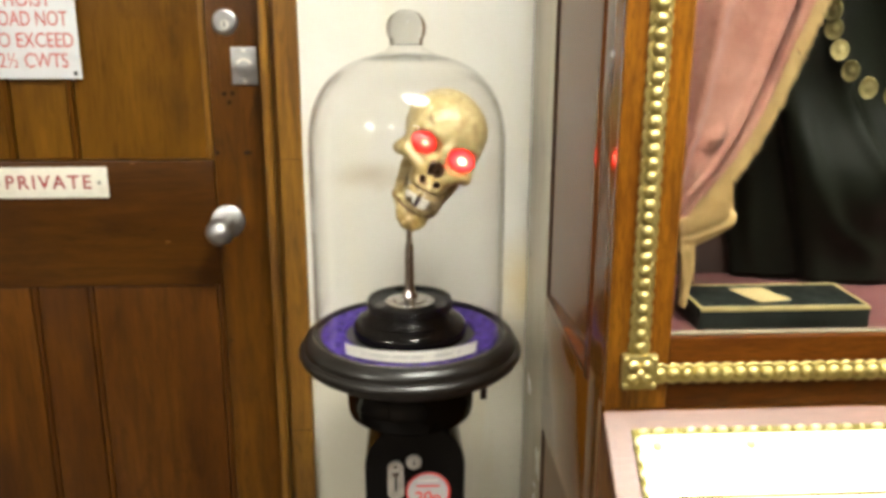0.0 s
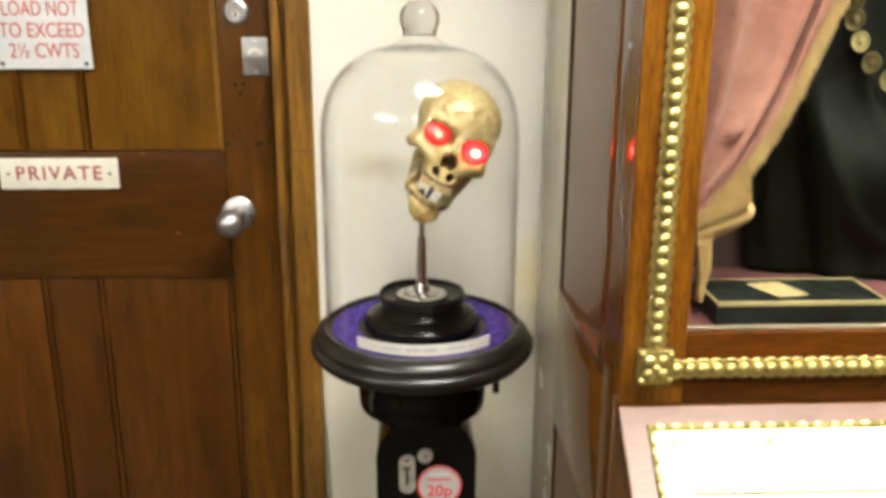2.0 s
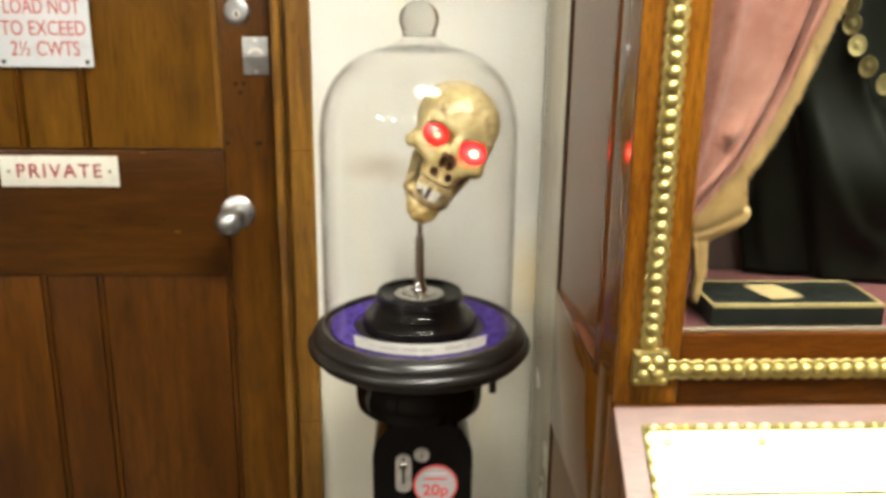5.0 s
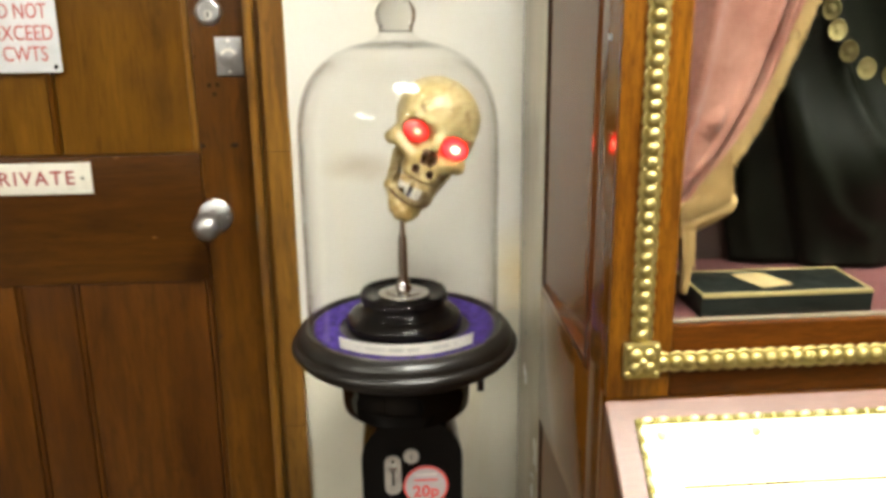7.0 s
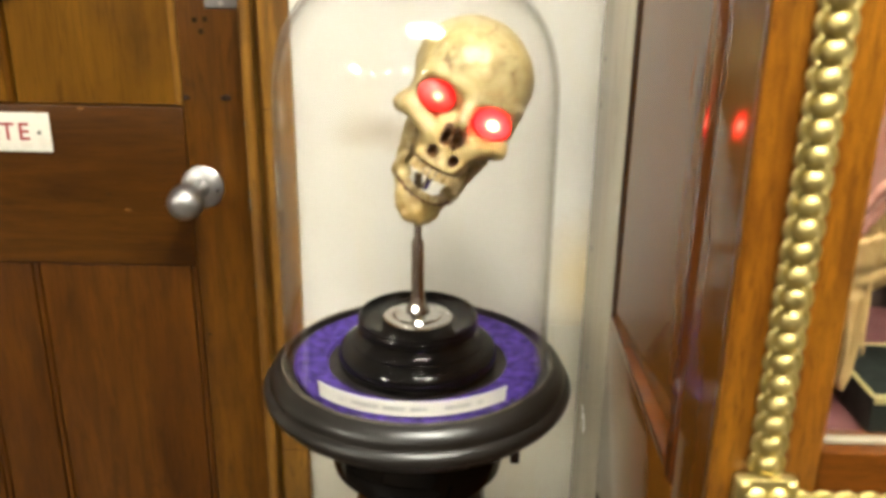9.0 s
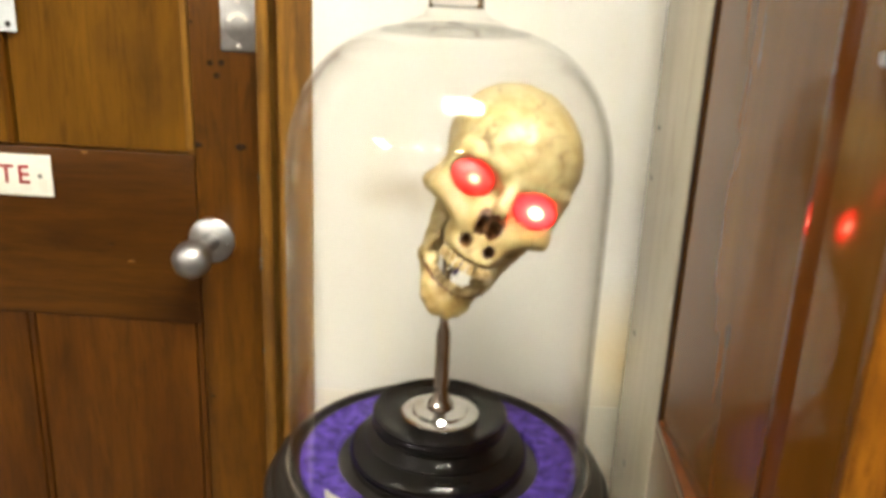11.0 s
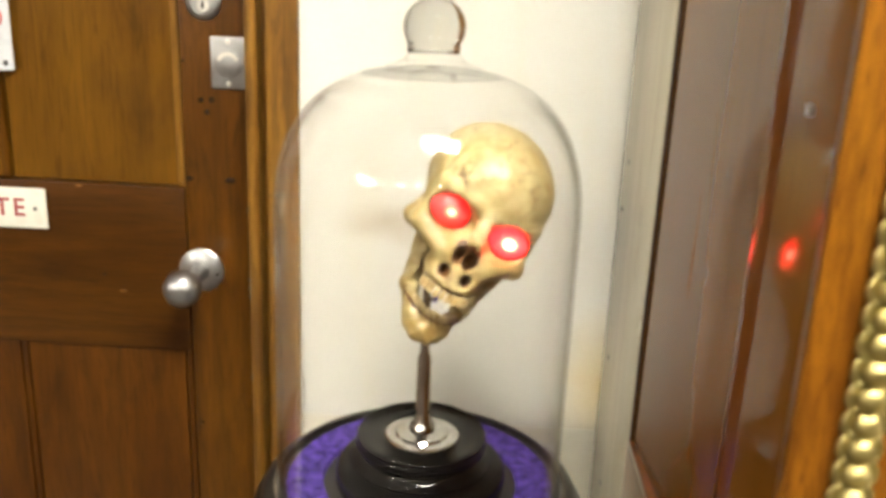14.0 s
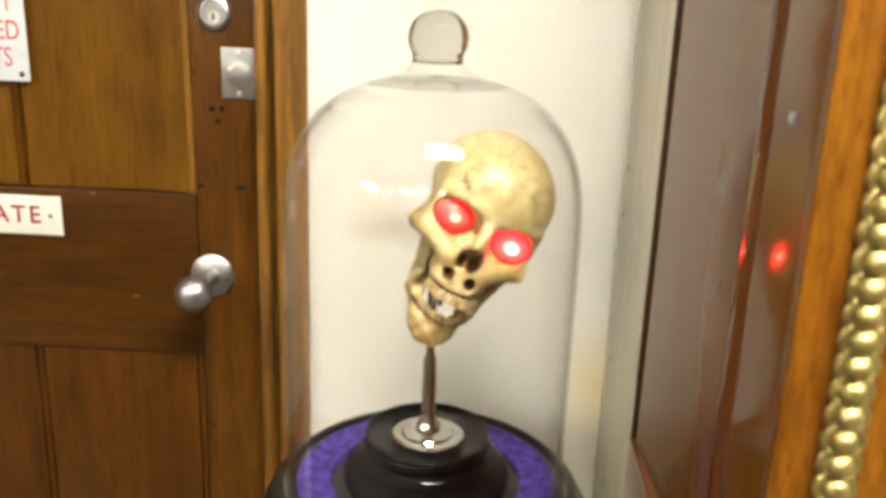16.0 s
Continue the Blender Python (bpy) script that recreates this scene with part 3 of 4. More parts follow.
lettering("PRIVATE", 0.0365, (-0.655, DY - 0.0043, 1.1135), MAROON_INK, private, width=0.157, bold=0.0005, gap=1.25)
for x in (-0.7475, -0.561):
    part("screw", lathe([(0.0032, 0), (0.0028, 0.001), (0, 0.0014)], (x, DY - 0.004, 1.1135), 12, turn=FACING), GREY_METAL, private)

# ---- the skull machine ----
SX, SY = 0.0175, 1.274
stand = thing("coin_stand", (SX, SY, 0), "black painted coin-operated stand with a round top", "stand")


def arch_outline(cx, w, z0, z1, r, n=10):
    pts = [(cx - w / 2, z0), (cx + w / 2, z0)]
    pts += [(cx + w / 2 - r + r * math.cos(a), z1 - r * 0.9 + r * 0.9 * math.sin(a)) for a in [i * math.pi / 2 / n for i in range(n + 1)]]
    pts += [(cx - w / 2 + r - r * math.sin(a), z1 - r * 0.9 + r * 0.9 * math.cos(a)) for a in [i * math.pi / 2 / n for i in range(n + 1)]]
    return pts


CX = 0.022
body = prism(arch_outline(CX, 0.153, 0.04, 0.824, 0.0755), SY - 0.088, SY + 0.07)
bmesh.ops.bevel(body, geom=[e for e in body.edges if abs(e.verts[0].co.y - e.verts[1].co.y) < 1e-6], offset=0.008, segments=3, affect="EDGES")
body = part("body", body, BLACK, stand, "gloss black coin box body")
part("foot", box(CX - 0.13, CX + 0.13, SY - 0.13, SY + 0.13, 0, 0.04, 0.01), BLACK, stand)
part("drum", lathe([(0, 0.8), (0.06, 0.8), (0.09, 0.806), (0.0985, 0.812), (0.1, 0.82), (0.1, 0.842), (0.096, 0.847), (0.096, 0.87), (0.103, 0.876), (0.103, 0.893), (0, 0.893)], (SX, SY, 0), 72), BLACK, stand)
plate_rim = [(0, 0.892), (0.14, 0.892), (0.15, 0.8935), (0.159, 0.8965), (0.1645, 0.9), (0.1662, 0.9028), (0.1658, 0.9048), (0.1672, 0.9055), (0.1708, 0.9072), (0.1732, 0.9108), (0.174, 0.9145), (0.1734, 0.9182), (0.1712, 0.9215), (0.168, 0.9236)]
plate_rim += [(0.1662, 0.9242), (0.1657, 0.9258), (0.1664, 0.928), (0.166, 0.9315), (0.1638, 0.9358), (0.1602, 0.9395), (0.1562, 0.9422), (0.1528, 0.9436), (0.1522, 0.945), (0.1505, 0.9458), (0.1485, 0.945), (0.1475, 0.9385), (0.1, 0.937), (0, 0.937)]
part("base_plate", lathe(plate_rim, (SX, SY, 0), 96), EBONY, stand, "turned ebonised wooden base plate")
part("worn_edge", lathe([(0.1492, 0.9456), (0.15, 0.9464), (0.1512, 0.9464), (0.1522, 0.9456), (0.1522, 0.945), (0.1492, 0.945)], (SX, SY, 0), 96), BARE_EDGE, stand, "edge worn to bare grey-brown wood")
part("felt_ring", lathe([(0.101, 0.9375), (0.101, 0.942), (0.103, 0.944), (0.137, 0.944), (0.139, 0.942), (0.139, 0.9375)], (SX, SY, 0), 72), FELT, stand, "purple velvet ring")
turned = [(0, 0.9372), (0.0845, 0.9372), (0.0875, 0.9395), (0.0887, 0.944), (0.0888, 0.952), (0.0872, 0.958), (0.0835, 0.9618), (0.078, 0.9628), (0.0748, 0.963), (0.0738, 0.9645), (0.0742, 0.968), (0.073, 0.97), (0.069, 0.9705), (0.0665, 0.9718)]
turned += [(0.0635, 0.975), (0.0632, 0.9795), (0.0652, 0.982), (0.0668, 0.984), (0.0676, 0.9865), (0.0672, 0.989), (0.0662, 0.9902), (0.0668, 0.9915), (0.0666, 0.9945), (0.0652, 0.9965), (0.0632, 0.9968), (0.0612, 0.9952), (0.059, 0.9915), (0.057, 0.9903), (0, 0.99)]
part("pedestal", lathe(turned, (SX, SY, 0), 80), BLACK, stand, "turned gloss black pedestal")
part("rod", lathe([(0, 0.9905), (0.0385, 0.9905), (0.0385, 0.993), (0.036, 0.9945), (0.028, 0.9945), (0.026, 0.9965), (0.018, 0.997), (0.0135, 0.9985), (0.0125, 1.004), (0.009, 1.008), (0.0078, 1.02), (0.007, 1.08), (0.0045, 1.086), (0.0045, 1.158), (0, 1.158)], (SX, SY, 0), 36), CHROME, stand, "chrome support rod with a round foot")
# wing screw under the base plate
part("thumb_screw", box(SX + 0.103, SX + 0.113, SY - 0.094, SY - 0.09, 0.866, 0.8935, 0.0015), DARK_WOOD, stand, "small brown thumb screw")
# paper strip standing inside the glass
bm = bmesh.new()
ang = [radians(-90 - 43 + 86 * i / 32) for i in range(33)]
rows_ = []
for r, z in ((0.1385, 0.947), (0.1405, 0.9645), (0.141, 0.9645), (0.139, 0.947)):
    rows_.append([bm.verts.new((SX + r * math.cos(a), SY + r * math.sin(a), z)) for a in ang])
for k in range(4):
    a_, b_ = rows_[k], rows_[(k + 1) % 4]
    for i in range(32):
        bm.faces.new((a_[i], a_[i + 1], b_[i + 1], b_[i]))
strip = part("label_strip", bm, PAPER, stand, "curved white paper label strip")
for k, (a0, a1) in enumerate(((-31, -28.5), (-25, -13), (-11, -2), (0, 7), (14, 25), (28, 31))):
    bm = bmesh.new()
    v = []
    for z, r in ((0.9535, 0.1399), (0.9578, 0.1404)):
        v.append([bm.verts.new((SX + r * math.cos(radians(-90 + a0 + (a1 - a0) * i / 6)), SY + r * math.sin(radians(-90 + a0 + (a1 - a0) * i / 6)), z)) for i in range(7)])
    for i in range(6):
        bm.faces.new((v[0][i], v[0][i + 1], v[1][i + 1], v[1][i]))
    bmesh.ops.solidify(bm, geom=bm.faces[:], thickness=0.0004)
    part("print_bar", bm, GREY_INK, strip)
# coin slot, lock and price sticker on the body
BY = SY - 0.088
bm = prism([(-0.0075 + 0.0125 * math.cos(a), (0.7515 if math.sin(a) > 0 else 0.7115) + 0.0125 * math.sin(a)) for a in [2 * math.pi * i / 28 for i in range(28)]], BY - 0.004, BY)
slot = part("coin_slot", bm, WORN_CHROME, body, "oval chromed coin slot plate")
part("slot_guide", prism([(-0.0145, 0.748), (-0.0005, 0.748), (-0.004, 0.739), (-0.011, 0.739)], BY - 0.007, BY - 0.0041), CHROME, slot)
part("slot_opening", box(-0.0095, -0.0055, BY - 0.0056, BY - 0.0041, 0.715, 0.738, 0.0004), DARK, slot)
part("screw", lathe([(0.003, 0), (0, 0.0014)], (-0.0075, BY - 0.004, 0.7555), 10, turn=FACING), CHROME, slot)
lk = part("cam_lock", lathe([(0.012, 0), (0.012, 0.003), (0.0105, 0.0055), (0.0075, 0.006), (0.007, 0.004), (0, 0.0045)], (0.0205, BY, 0.762), 30, turn=FACING), WORN_CHROME, body, "round nickel lock")
part("keyhole", box(0.0195, 0.0215, BY - 0.0056, BY - 0.0046, 0.7585, 0.7655, 0.0003), DARK, lk)
st = part("price_sticker", lathe([(0.0345, 0), (0.0345, 0.0005), (0, 0.0005)], (0.042, BY - 0.0001, 0.7095), 48, turn=FACING), STICKER, body, "round price sticker with a red rim")
part("rim", lathe([(0.0345, 0.0006), (0.0345, 0.0011), (0.0312, 0.0011), (0.0312, 0.0006)], (0.042, BY - 0.0001, 0.7095), 48, turn=FACING), STICKER_RED, st)
lettering("20p", 0.027, (0.042, BY - 0.0008, 0.7), STICKER_RED, st, bold=0.0006)
part("print_bar", box(0.024, 0.06, BY - 0.0012, BY - 0.0007, 0.7185, 0.7215), STICKER_RED, st)
part("print_bar", box(0.026, 0.058, BY - 0.0012, BY - 0.0007, 0.7275, 0.731), GREY_INK, st)

# glass dome with a ball on top
DA, DZ, DB, DN = 0.146, 1.218, 0.15, 2.65
JX = SX - 0.002  # the dome sits a little off the middle
outer, inner = [(DA, 0.9455)], [(DA - 0.003, 0.9455)]
for prof, a, b, z in ((outer, DA, DB, DZ), (inner, DA - 0.003, DB - 0.003, DZ)):
    for i in range(8):
        prof.append((a, 0.96 + (z - 0.96) * i / 8))
    for i in range(29):
        th = i * math.pi / 2 / 28
        prof.append((a * max(math.cos(th), 0) ** (2 / DN), z + b * math.sin(th) ** (2 / DN)))
T = DZ + DB
jar = thing("glass_dome", (JX, SY, 0.9455), "clear glass bell jar with a round glass knob", "glass dome")
for prof, a, b, z in ((outer, DA, DB, DZ), (inner, DA - 0.003, DB - 0.003, DZ)):
    prof += [(a * k / 10, z + b * (1 - (k / 10) ** DN) ** (1 / DN)) for k in (4.5, 4, 3.5, 3, 2.5, 2)]
bell = lathe([(DA - 0.003, 0.9455)] + outer, (JX, SY, 0), 96)
lathe([p for p in inner if p[0] > 0.1], (JX, SY, 0), 96, bm=bell)
bmesh.ops.remove_doubles(bell, verts=bell.verts[:], dist=1e-5)
foot_shape = [(0.0455, T - 0.0018), (0.043, T + 0.0002), (0.035, T + 0.0028), (0.0295, T + 0.0055), (0.0265, T + 0.009), (0.0245, T + 0.0118)]
knob_shape = [(0, T + 0.0115), (0.02, T + 0.0115), (0.0242, T + 0.013), (0.0236, T + 0.0165)]
knob_shape += [(0.0285 * math.cos(t), 1.4035 + 0.0265 * math.sin(t)) for t in [radians(-33 + 123 * i / 22) for i in range(22)]] + [(0, 1.43)]
part("bell", bell, BELL_GLASS, jar).visible_shadow = False
part("knob", lathe(knob_shape, (JX, SY, 0), 72), NECK_GLASS, jar, "round glass knob").visible_shadow = False
part("knob_foot", lathe(foot_shape, (JX, SY, 0), 72), BELL_GLASS, jar, "flared glass foot").visible_shadow = False


# ---- skull: rounded solids blended together, then meshed ----
def net(field, lo, hi, h):
    """A smooth closed mesh where field (of arrays x, y, z) is zero."""
    ax = [np.arange(a, b + h, h) for a, b in zip(lo, hi)]
    X, Y, Z = np.meshgrid(*ax, indexing="ij")
    F = field(X, Y, Z)
    S = F < 0
    n = np.array(F.shape) - 1
    acc, cnt = np.zeros((*n, 3)), np.zeros(n)

    def at(A, o):
        return A[o[0]:o[0] + n[0], o[1]:o[1] + n[1], o[2]:o[2] + n[2]]
    corners = [(i, j, k) for i in (0, 1) for j in (0, 1) for k in (0, 1)]
    for c in corners:
        for d in range(3):
            if c[d] == 0:
                e = list(c)
                e[d] = 1
                fa, fb = at(F, c), at(F, e)
                x = (fa < 0) != (fb < 0)
                s = np.where(x, fa / np.where(x, fa - fb, 1), 0)
                for q in range(3):
                    acc[..., q] += np.where(x, c[q] + (s if q == d else 0), 0)
                cnt += x
    on = cnt > 0
    idx = -np.ones(n, int)
    idx[on] = np.arange(on.sum())
    cells = np.argwhere(on)
    verts = (cells + acc[on] / cnt[on][:, None]) * h + np.array(lo)
    faces = []
    for d in range(3):
        u, w = (d + 1) % 3, (d + 2) % 3
        a = np.moveaxis(S, (d, u, w), (0, 1, 2))
        I = np.moveaxis(idx, (d, u, w), (0, 1, 2))
        cross = a[:-1, 1:-1, 1:-1] != a[1:, 1:-1, 1:-1]
        p = np.argwhere(cross)
        q = [I[p[:, 0], p[:, 1] + i, p[:, 2] + j] for i, j in ((0, 0), (1, 0), (1, 1), (0, 1))]
        faces.append(np.stack(q, -1))
    return verts, np.concatenate(faces)


def ell(X, Y, Z, c, r):
    k = np.sqrt(((X - c[0]) / r[0]) ** 2 + ((Y - c[1]) / r[1]) ** 2 + ((Z - c[2]) / r[2]) ** 2)
    return (k - 1) * min(r)


def cap(X, Y, Z, a, b, ra, rb=None):
    a, b = np.array(a, float), np.array(b, float)
    d = b - a
    t = np.clip(((X - a[0]) * d[0] + (Y - a[1]) * d[1] + (Z - a[2]) * d[2]) / (d @ d), 0, 1)
    rb = ra if rb is None else rb
    return np.sqrt((X - a[0] - t * d[0]) ** 2 + (Y - a[1] - t * d[1]) ** 2 + (Z - a[2] - t * d[2]) ** 2) - (ra + (rb - ra) * t)


def join(a, b, k):
    h = np.clip(0.5 + 0.5 * (b - a) / k, 0, 1)
    return b + (a - b) * h - k * h * (1 - h)


def cut(a, b, k):
    return -join(-a, b, k)


def cracks(X, Y, Z):
    """Thin jagged cracks over the forehead and above one eye: 1 in the crack, 0 outside."""
    out = np.zeros_like(X)
    for x0, lean, z0, z1 in ((-14, 0.1, 50, 84), (-34, -0.2, 26, 50), (2, 0.5, 44, 58)):
        path = x0 + lean * (Z - z0) + 2.4 * np.sin(0.42 * Z + x0) + 1.3 * np.sin(1.1 * Z)
        on = (Z > z0) & (Z < z1) & (Y < 5)
        out = np.maximum(out, np.where(on, np.exp(-((X - path) / 1.3) ** 2), 0))
    return out


def skull_field(X, Y, Z):
    A = np.abs(X)
    f = ell(X, Y, Z, (0, 16, 30), (63.5, 84, 60))
    f = join(f, ell(X, Y, Z, (0, -27, 33), (54, 43, 44)), 18)
    f = join(f, ell(X, Y, Z, (0, 20, -10), (44, 54, 34)), 16)
    f = join(f, ell(A, Y, Z, (38, -26, 2), (19, 26, 34)), 12)
    f = join(f, cap(A, Y, Z, (9, -66, 17), (42, -56, 20), 8, 7), 7)
    f = join(f, cap(A, Y, Z, (49, -49, 18), (51, -46, -18), 6, 7), 8)
    f = join(f, cap(A, Y, Z, (48, -48, -24), (24, -62, -34), 10, 11), 8)
    f = join(f, cap(A, Y, Z, (52, -46, -25), (56, -24, -28), 8, 8.5), 9)
    f = join(f, cap(A, Y, Z, (56, -24, -28), (50, -2, -16), 8, 7), 9)
    f = join(f, ell(X, Y, Z, (2, -47, -42), (31, 29, 34)), 10)
    f = join(f, cap(X, Y, Z, (0, -66, 10), (0, -79, -13), 7, 8), 7)
    f = join(f, ell(X, Y, Z, (2, -57, -59), (27, 23, 13)), 8)
    f = cut(f, ell(A, Y, Z, (31.5, -70, -2), (21.5, 36, 16.5)), 4)
    f = cut(f, ell(A, Y, Z, (5.6, -76, -33.5), (5.8, 24, 9)), 2)
    f = cut(f, ell(X, Y, Z, (0, -76, -22), (3.2, 22, 11.5)), 2.5)
    f = join(f, cap(X, Y, Z, (0.6, -58, -20), (0, -66, -41), 1.5, 2.2), 1.5)
    f = cut(f, ell(A, Y, Z, (11.5, -74, -51), (5.4, 17, 6.2)), 2)
    f = cut(f, ell(X, Y, Z, (0, -16, -74), (25, 46, 18)), 6)
    f += 0.5 * np.sin(X * 0.21 + 2 * np.sin(Z * 0.07)) * np.sin(Z * 0.17 + Y * 0.11)
    f += 0.45 * np.sin(X * 0.47 + 1.6 * np.sin(Z * 0.29 + Y * 0.13)) * np.sin(Z * 0.53 + 1.3 * np.sin(X * 0.23)) * np.sin(Y * 0.31 + X * 0.19)
    return f + 0.9 * cracks(X, Y, Z)


def jaw_field(X, Y, Z):
    A = np.abs(X)
    f = cap(A, Y, Z, (0, -63, -102), (13, -57, -100), 11, 11)
    f = join(f, cap(A, Y, Z, (13, -57, -100), (25, -28, -87), 11, 10.5), 8)
    f = join(f, cap(A, Y, Z, (26, -28, -87), (42, -18, -36), 11, 8), 8)
    f = join(f, ell(X, Y, Z, (1, -66, -109), (16, 10, 11)), 8)
    f = join(f, cap(A, Y, Z, (0, -64, -89), (25, -46, -87), 6, 6), 6)
    f = cut(f, ell(X, Y, Z, (0, -24, -90), (21, 35, 50)), 6)
    f = join(f, ell(A, Y, Z, (34, -27, -66), (4.5, 14, 22)), 6)
    f += 0.9 * np.sin(X * 0.33 + Z * 0.13) * np.sin(Z * 0.29 + Y * 0.25) + 0.4 * np.sin(X * 0.6 + 2 * np.sin(Z * 0.3)) * np.sin(Z * 0.55)
    return f


def field_mesh(name, field, lo, hi, h, mat, hollow=None):
    v, fc = net(field, lo, hi, h)
    me = bpy.data.meshes.new(name)
    me.from_pydata((v / 1000).tolist(), [], fc.tolist())
    bm = bmesh.new()
    bm.from_mesh(me)
    bmesh.ops.smooth_vert(bm, verts=bm.verts[:], factor=0.5, use_axis_x=True, use_axis_y=True, use_axis_z=True)
    bmesh.ops.recalc_face_normals(bm, faces=bm.faces[:])
    bm.to_mesh(me)
    bm.free()
    me.materials.append(mat)
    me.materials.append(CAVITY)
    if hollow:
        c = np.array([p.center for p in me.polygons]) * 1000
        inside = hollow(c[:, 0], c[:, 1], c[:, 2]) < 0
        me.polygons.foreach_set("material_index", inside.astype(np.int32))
    me.shade_smooth()
    return me


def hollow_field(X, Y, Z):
    """Shade painted into the sockets, nose and root holes; also cracks and gum line."""
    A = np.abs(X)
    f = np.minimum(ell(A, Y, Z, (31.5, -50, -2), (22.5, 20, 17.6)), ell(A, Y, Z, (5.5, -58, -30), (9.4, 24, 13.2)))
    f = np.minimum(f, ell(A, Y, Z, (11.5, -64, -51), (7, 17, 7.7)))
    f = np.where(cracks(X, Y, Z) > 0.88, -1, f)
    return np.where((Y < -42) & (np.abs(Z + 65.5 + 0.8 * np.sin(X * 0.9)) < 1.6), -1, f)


def gum_field(X, Y, Z):
    """The dark painted line along the lower gums."""
    return np.where((Y < -40) & (np.abs(Z + 88 + 0.8 * np.sin(X * 0.9)) < 1.8), -1, 1)


SKULL = (0.0615, 1.263, 1.2365, -1.5, 28.0, 4.5, 0.945)
skull = thing("skull", (0, 0, 0), "yellowed resin skull with lit red eyes and open jaw", "skull")
skull.matrix_basis = pose(*SKULL[:6]) @ Matrix.Scale(SKULL[6], 4)


def skull_part(name, me, parent, m=Matrix(), label=""):
    ob = new(name, me)
    ob.parent = parent
    ob.matrix_basis = m
    return tagged(ob, label)


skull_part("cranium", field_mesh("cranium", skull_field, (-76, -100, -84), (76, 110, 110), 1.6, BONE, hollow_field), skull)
JAW = pose(0.0055, 0.008, -0.03, 13, 0, 0) @ Matrix.Translation((0, -0.008, 0.03))
jaw = skull_part("jaw", field_mesh("jaw", jaw_field, (-60, -96, -132), (60, 24, -14), 1.6, BONE, gum_field), skull, JAW, "hinged lower jaw, open")
eye_me, eye_dim = (mesh_of("eye", lathe([(0.0195 * math.cos(t), 0.0195 * math.sin(t)) for t in [radians(-90 + 180 * i / 20) for i in range(21)]], (0, 0, 0), 32, turn=FACING), m) for m in (EYE_LIT, EYE_DIM))
for s in (-1, 1):
    skull_part("eye", eye_me if s > 0 else eye_dim, skull, pose(s * 0.0315, -0.046, -0.002) @ Matrix.Diagonal((1.12, 0.9, 0.88, 1)), "glowing red eye")


def tooth_mesh(w, hgt, d):
    bm = box(-w / 2, w / 2, -d / 2, d / 2, -hgt / 2, hgt / 2, min(w, d) * 0.32, 2)
    for v in bm.verts:
        v.co.x *= 0.86 + 0.14 * (0.5 - v.co.z / hgt)
    return mesh_of("tooth", bm, TOOTH)


# the rod bends into the skull's lean behind the teeth
foot = skull.matrix_basis.inverted() @ Vector((SX, SY, 1.152)) + Vector((0.011, -0.004, -0.006))
lean = Vector((0.009, -0.012, -0.045)) - foot
skull_part("neck_rod", mesh_of("neck_rod", lathe([(0, 0), (0.004, 0), (0.004, lean.length), (0, lean.length)], (0, 0, 0), 20), CHROME), skull, Matrix.Translation(foot) @ lean.to_track_quat("Z", "Y").to_matrix().to_4x4(), "dark chrome rod inside the jaw")


tooth_up, tooth_low = tooth_mesh(0.0051, 0.0102, 0.005), tooth_mesh(0.0049, 0.008, 0.0046)
for me, n, R, y0, z, par in ((tooth_up, 10, 0.0265, -0.051, -0.0705, skull), (tooth_low, 10, 0.0245, -0.0425, -0.083, jaw)):
    for i in range(n):
        a = radians(-90 + (i - (n - 1) / 2) * 13.5)
        skull_part("tooth", me, par, pose(0.001 + R * math.cos(a), y0 + R * math.sin(a) * 1.15, z, 0, 0, math.degrees(a) + 90))

# ---- the fortune-teller case ----
CX0, CX1, CY0, CY1, CTOP = 0.233, 1.033, 0.89, 1.49, 2.05
case = thing("fortune_case", ((CX0 + CX1) / 2, (CY0 + CY1) / 2, 0), "oak and mahogany display case with brass beading", "display case")
GX0, GX1, GZ0, GZ1 = 0.3045, 0.9615, 1.074, 1.92  # glazed opening
FB = CY0 + 0.03


def cpart(name, x0, x1, y0, y1, z0, z1, mat, bev=0.002, label=""):
    return part(name, box(x0, x1, y0, y1, z0, z1, bev), mat, case, label)


for x0, x1 in ((CX0, GX0), (GX1, CX1)):
    cpart("front_stile", x0, x1, CY0, CY0 + 0.009, 0.99, CTOP, CASE_V)
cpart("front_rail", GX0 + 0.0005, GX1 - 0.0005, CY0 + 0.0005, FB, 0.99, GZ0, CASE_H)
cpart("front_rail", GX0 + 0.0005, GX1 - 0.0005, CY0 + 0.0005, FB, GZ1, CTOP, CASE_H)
# left side, framed: two stiles, rails and two sunk panels; right side plain
S0, S1 = CX0, CX0 + 0.022
MF, MR, PR = 0.97, 1.0, CY1 - 0.2  # front and back of the moulding, back of the panel
cpart("side_stile", S0, S1, PR, CY1, 0, CTOP, REAR_STILE, 0.003, "worn stile at the back, the wall's grey reflection painted in")
# the front stile's face is cupped and rounds off towards the corner, the panels bow inwards towards the front
SF = CY0 + 0.0095
stile_plan = [(S0 + 0.0042 * (1 - i / 12) ** 2, SF + (MF - 0.0005 - SF) * i / 12) for i in range(13)]
part("side_stile", upright(stile_plan + [(S1, MF - 0.0005), (S1, SF)], 0, CTOP), CASE_SIDE, case)
for x0, x1 in ((S1 + 0.0005, GX0 - 0.0005), (GX1 + 0.0005, CX1 - 0.001)):
    cpart("stile_backing", x0, x1, SF, FB, 0.99, CTOP, CASE_V, 0.001)
ML = MR - 0.0095 - MF
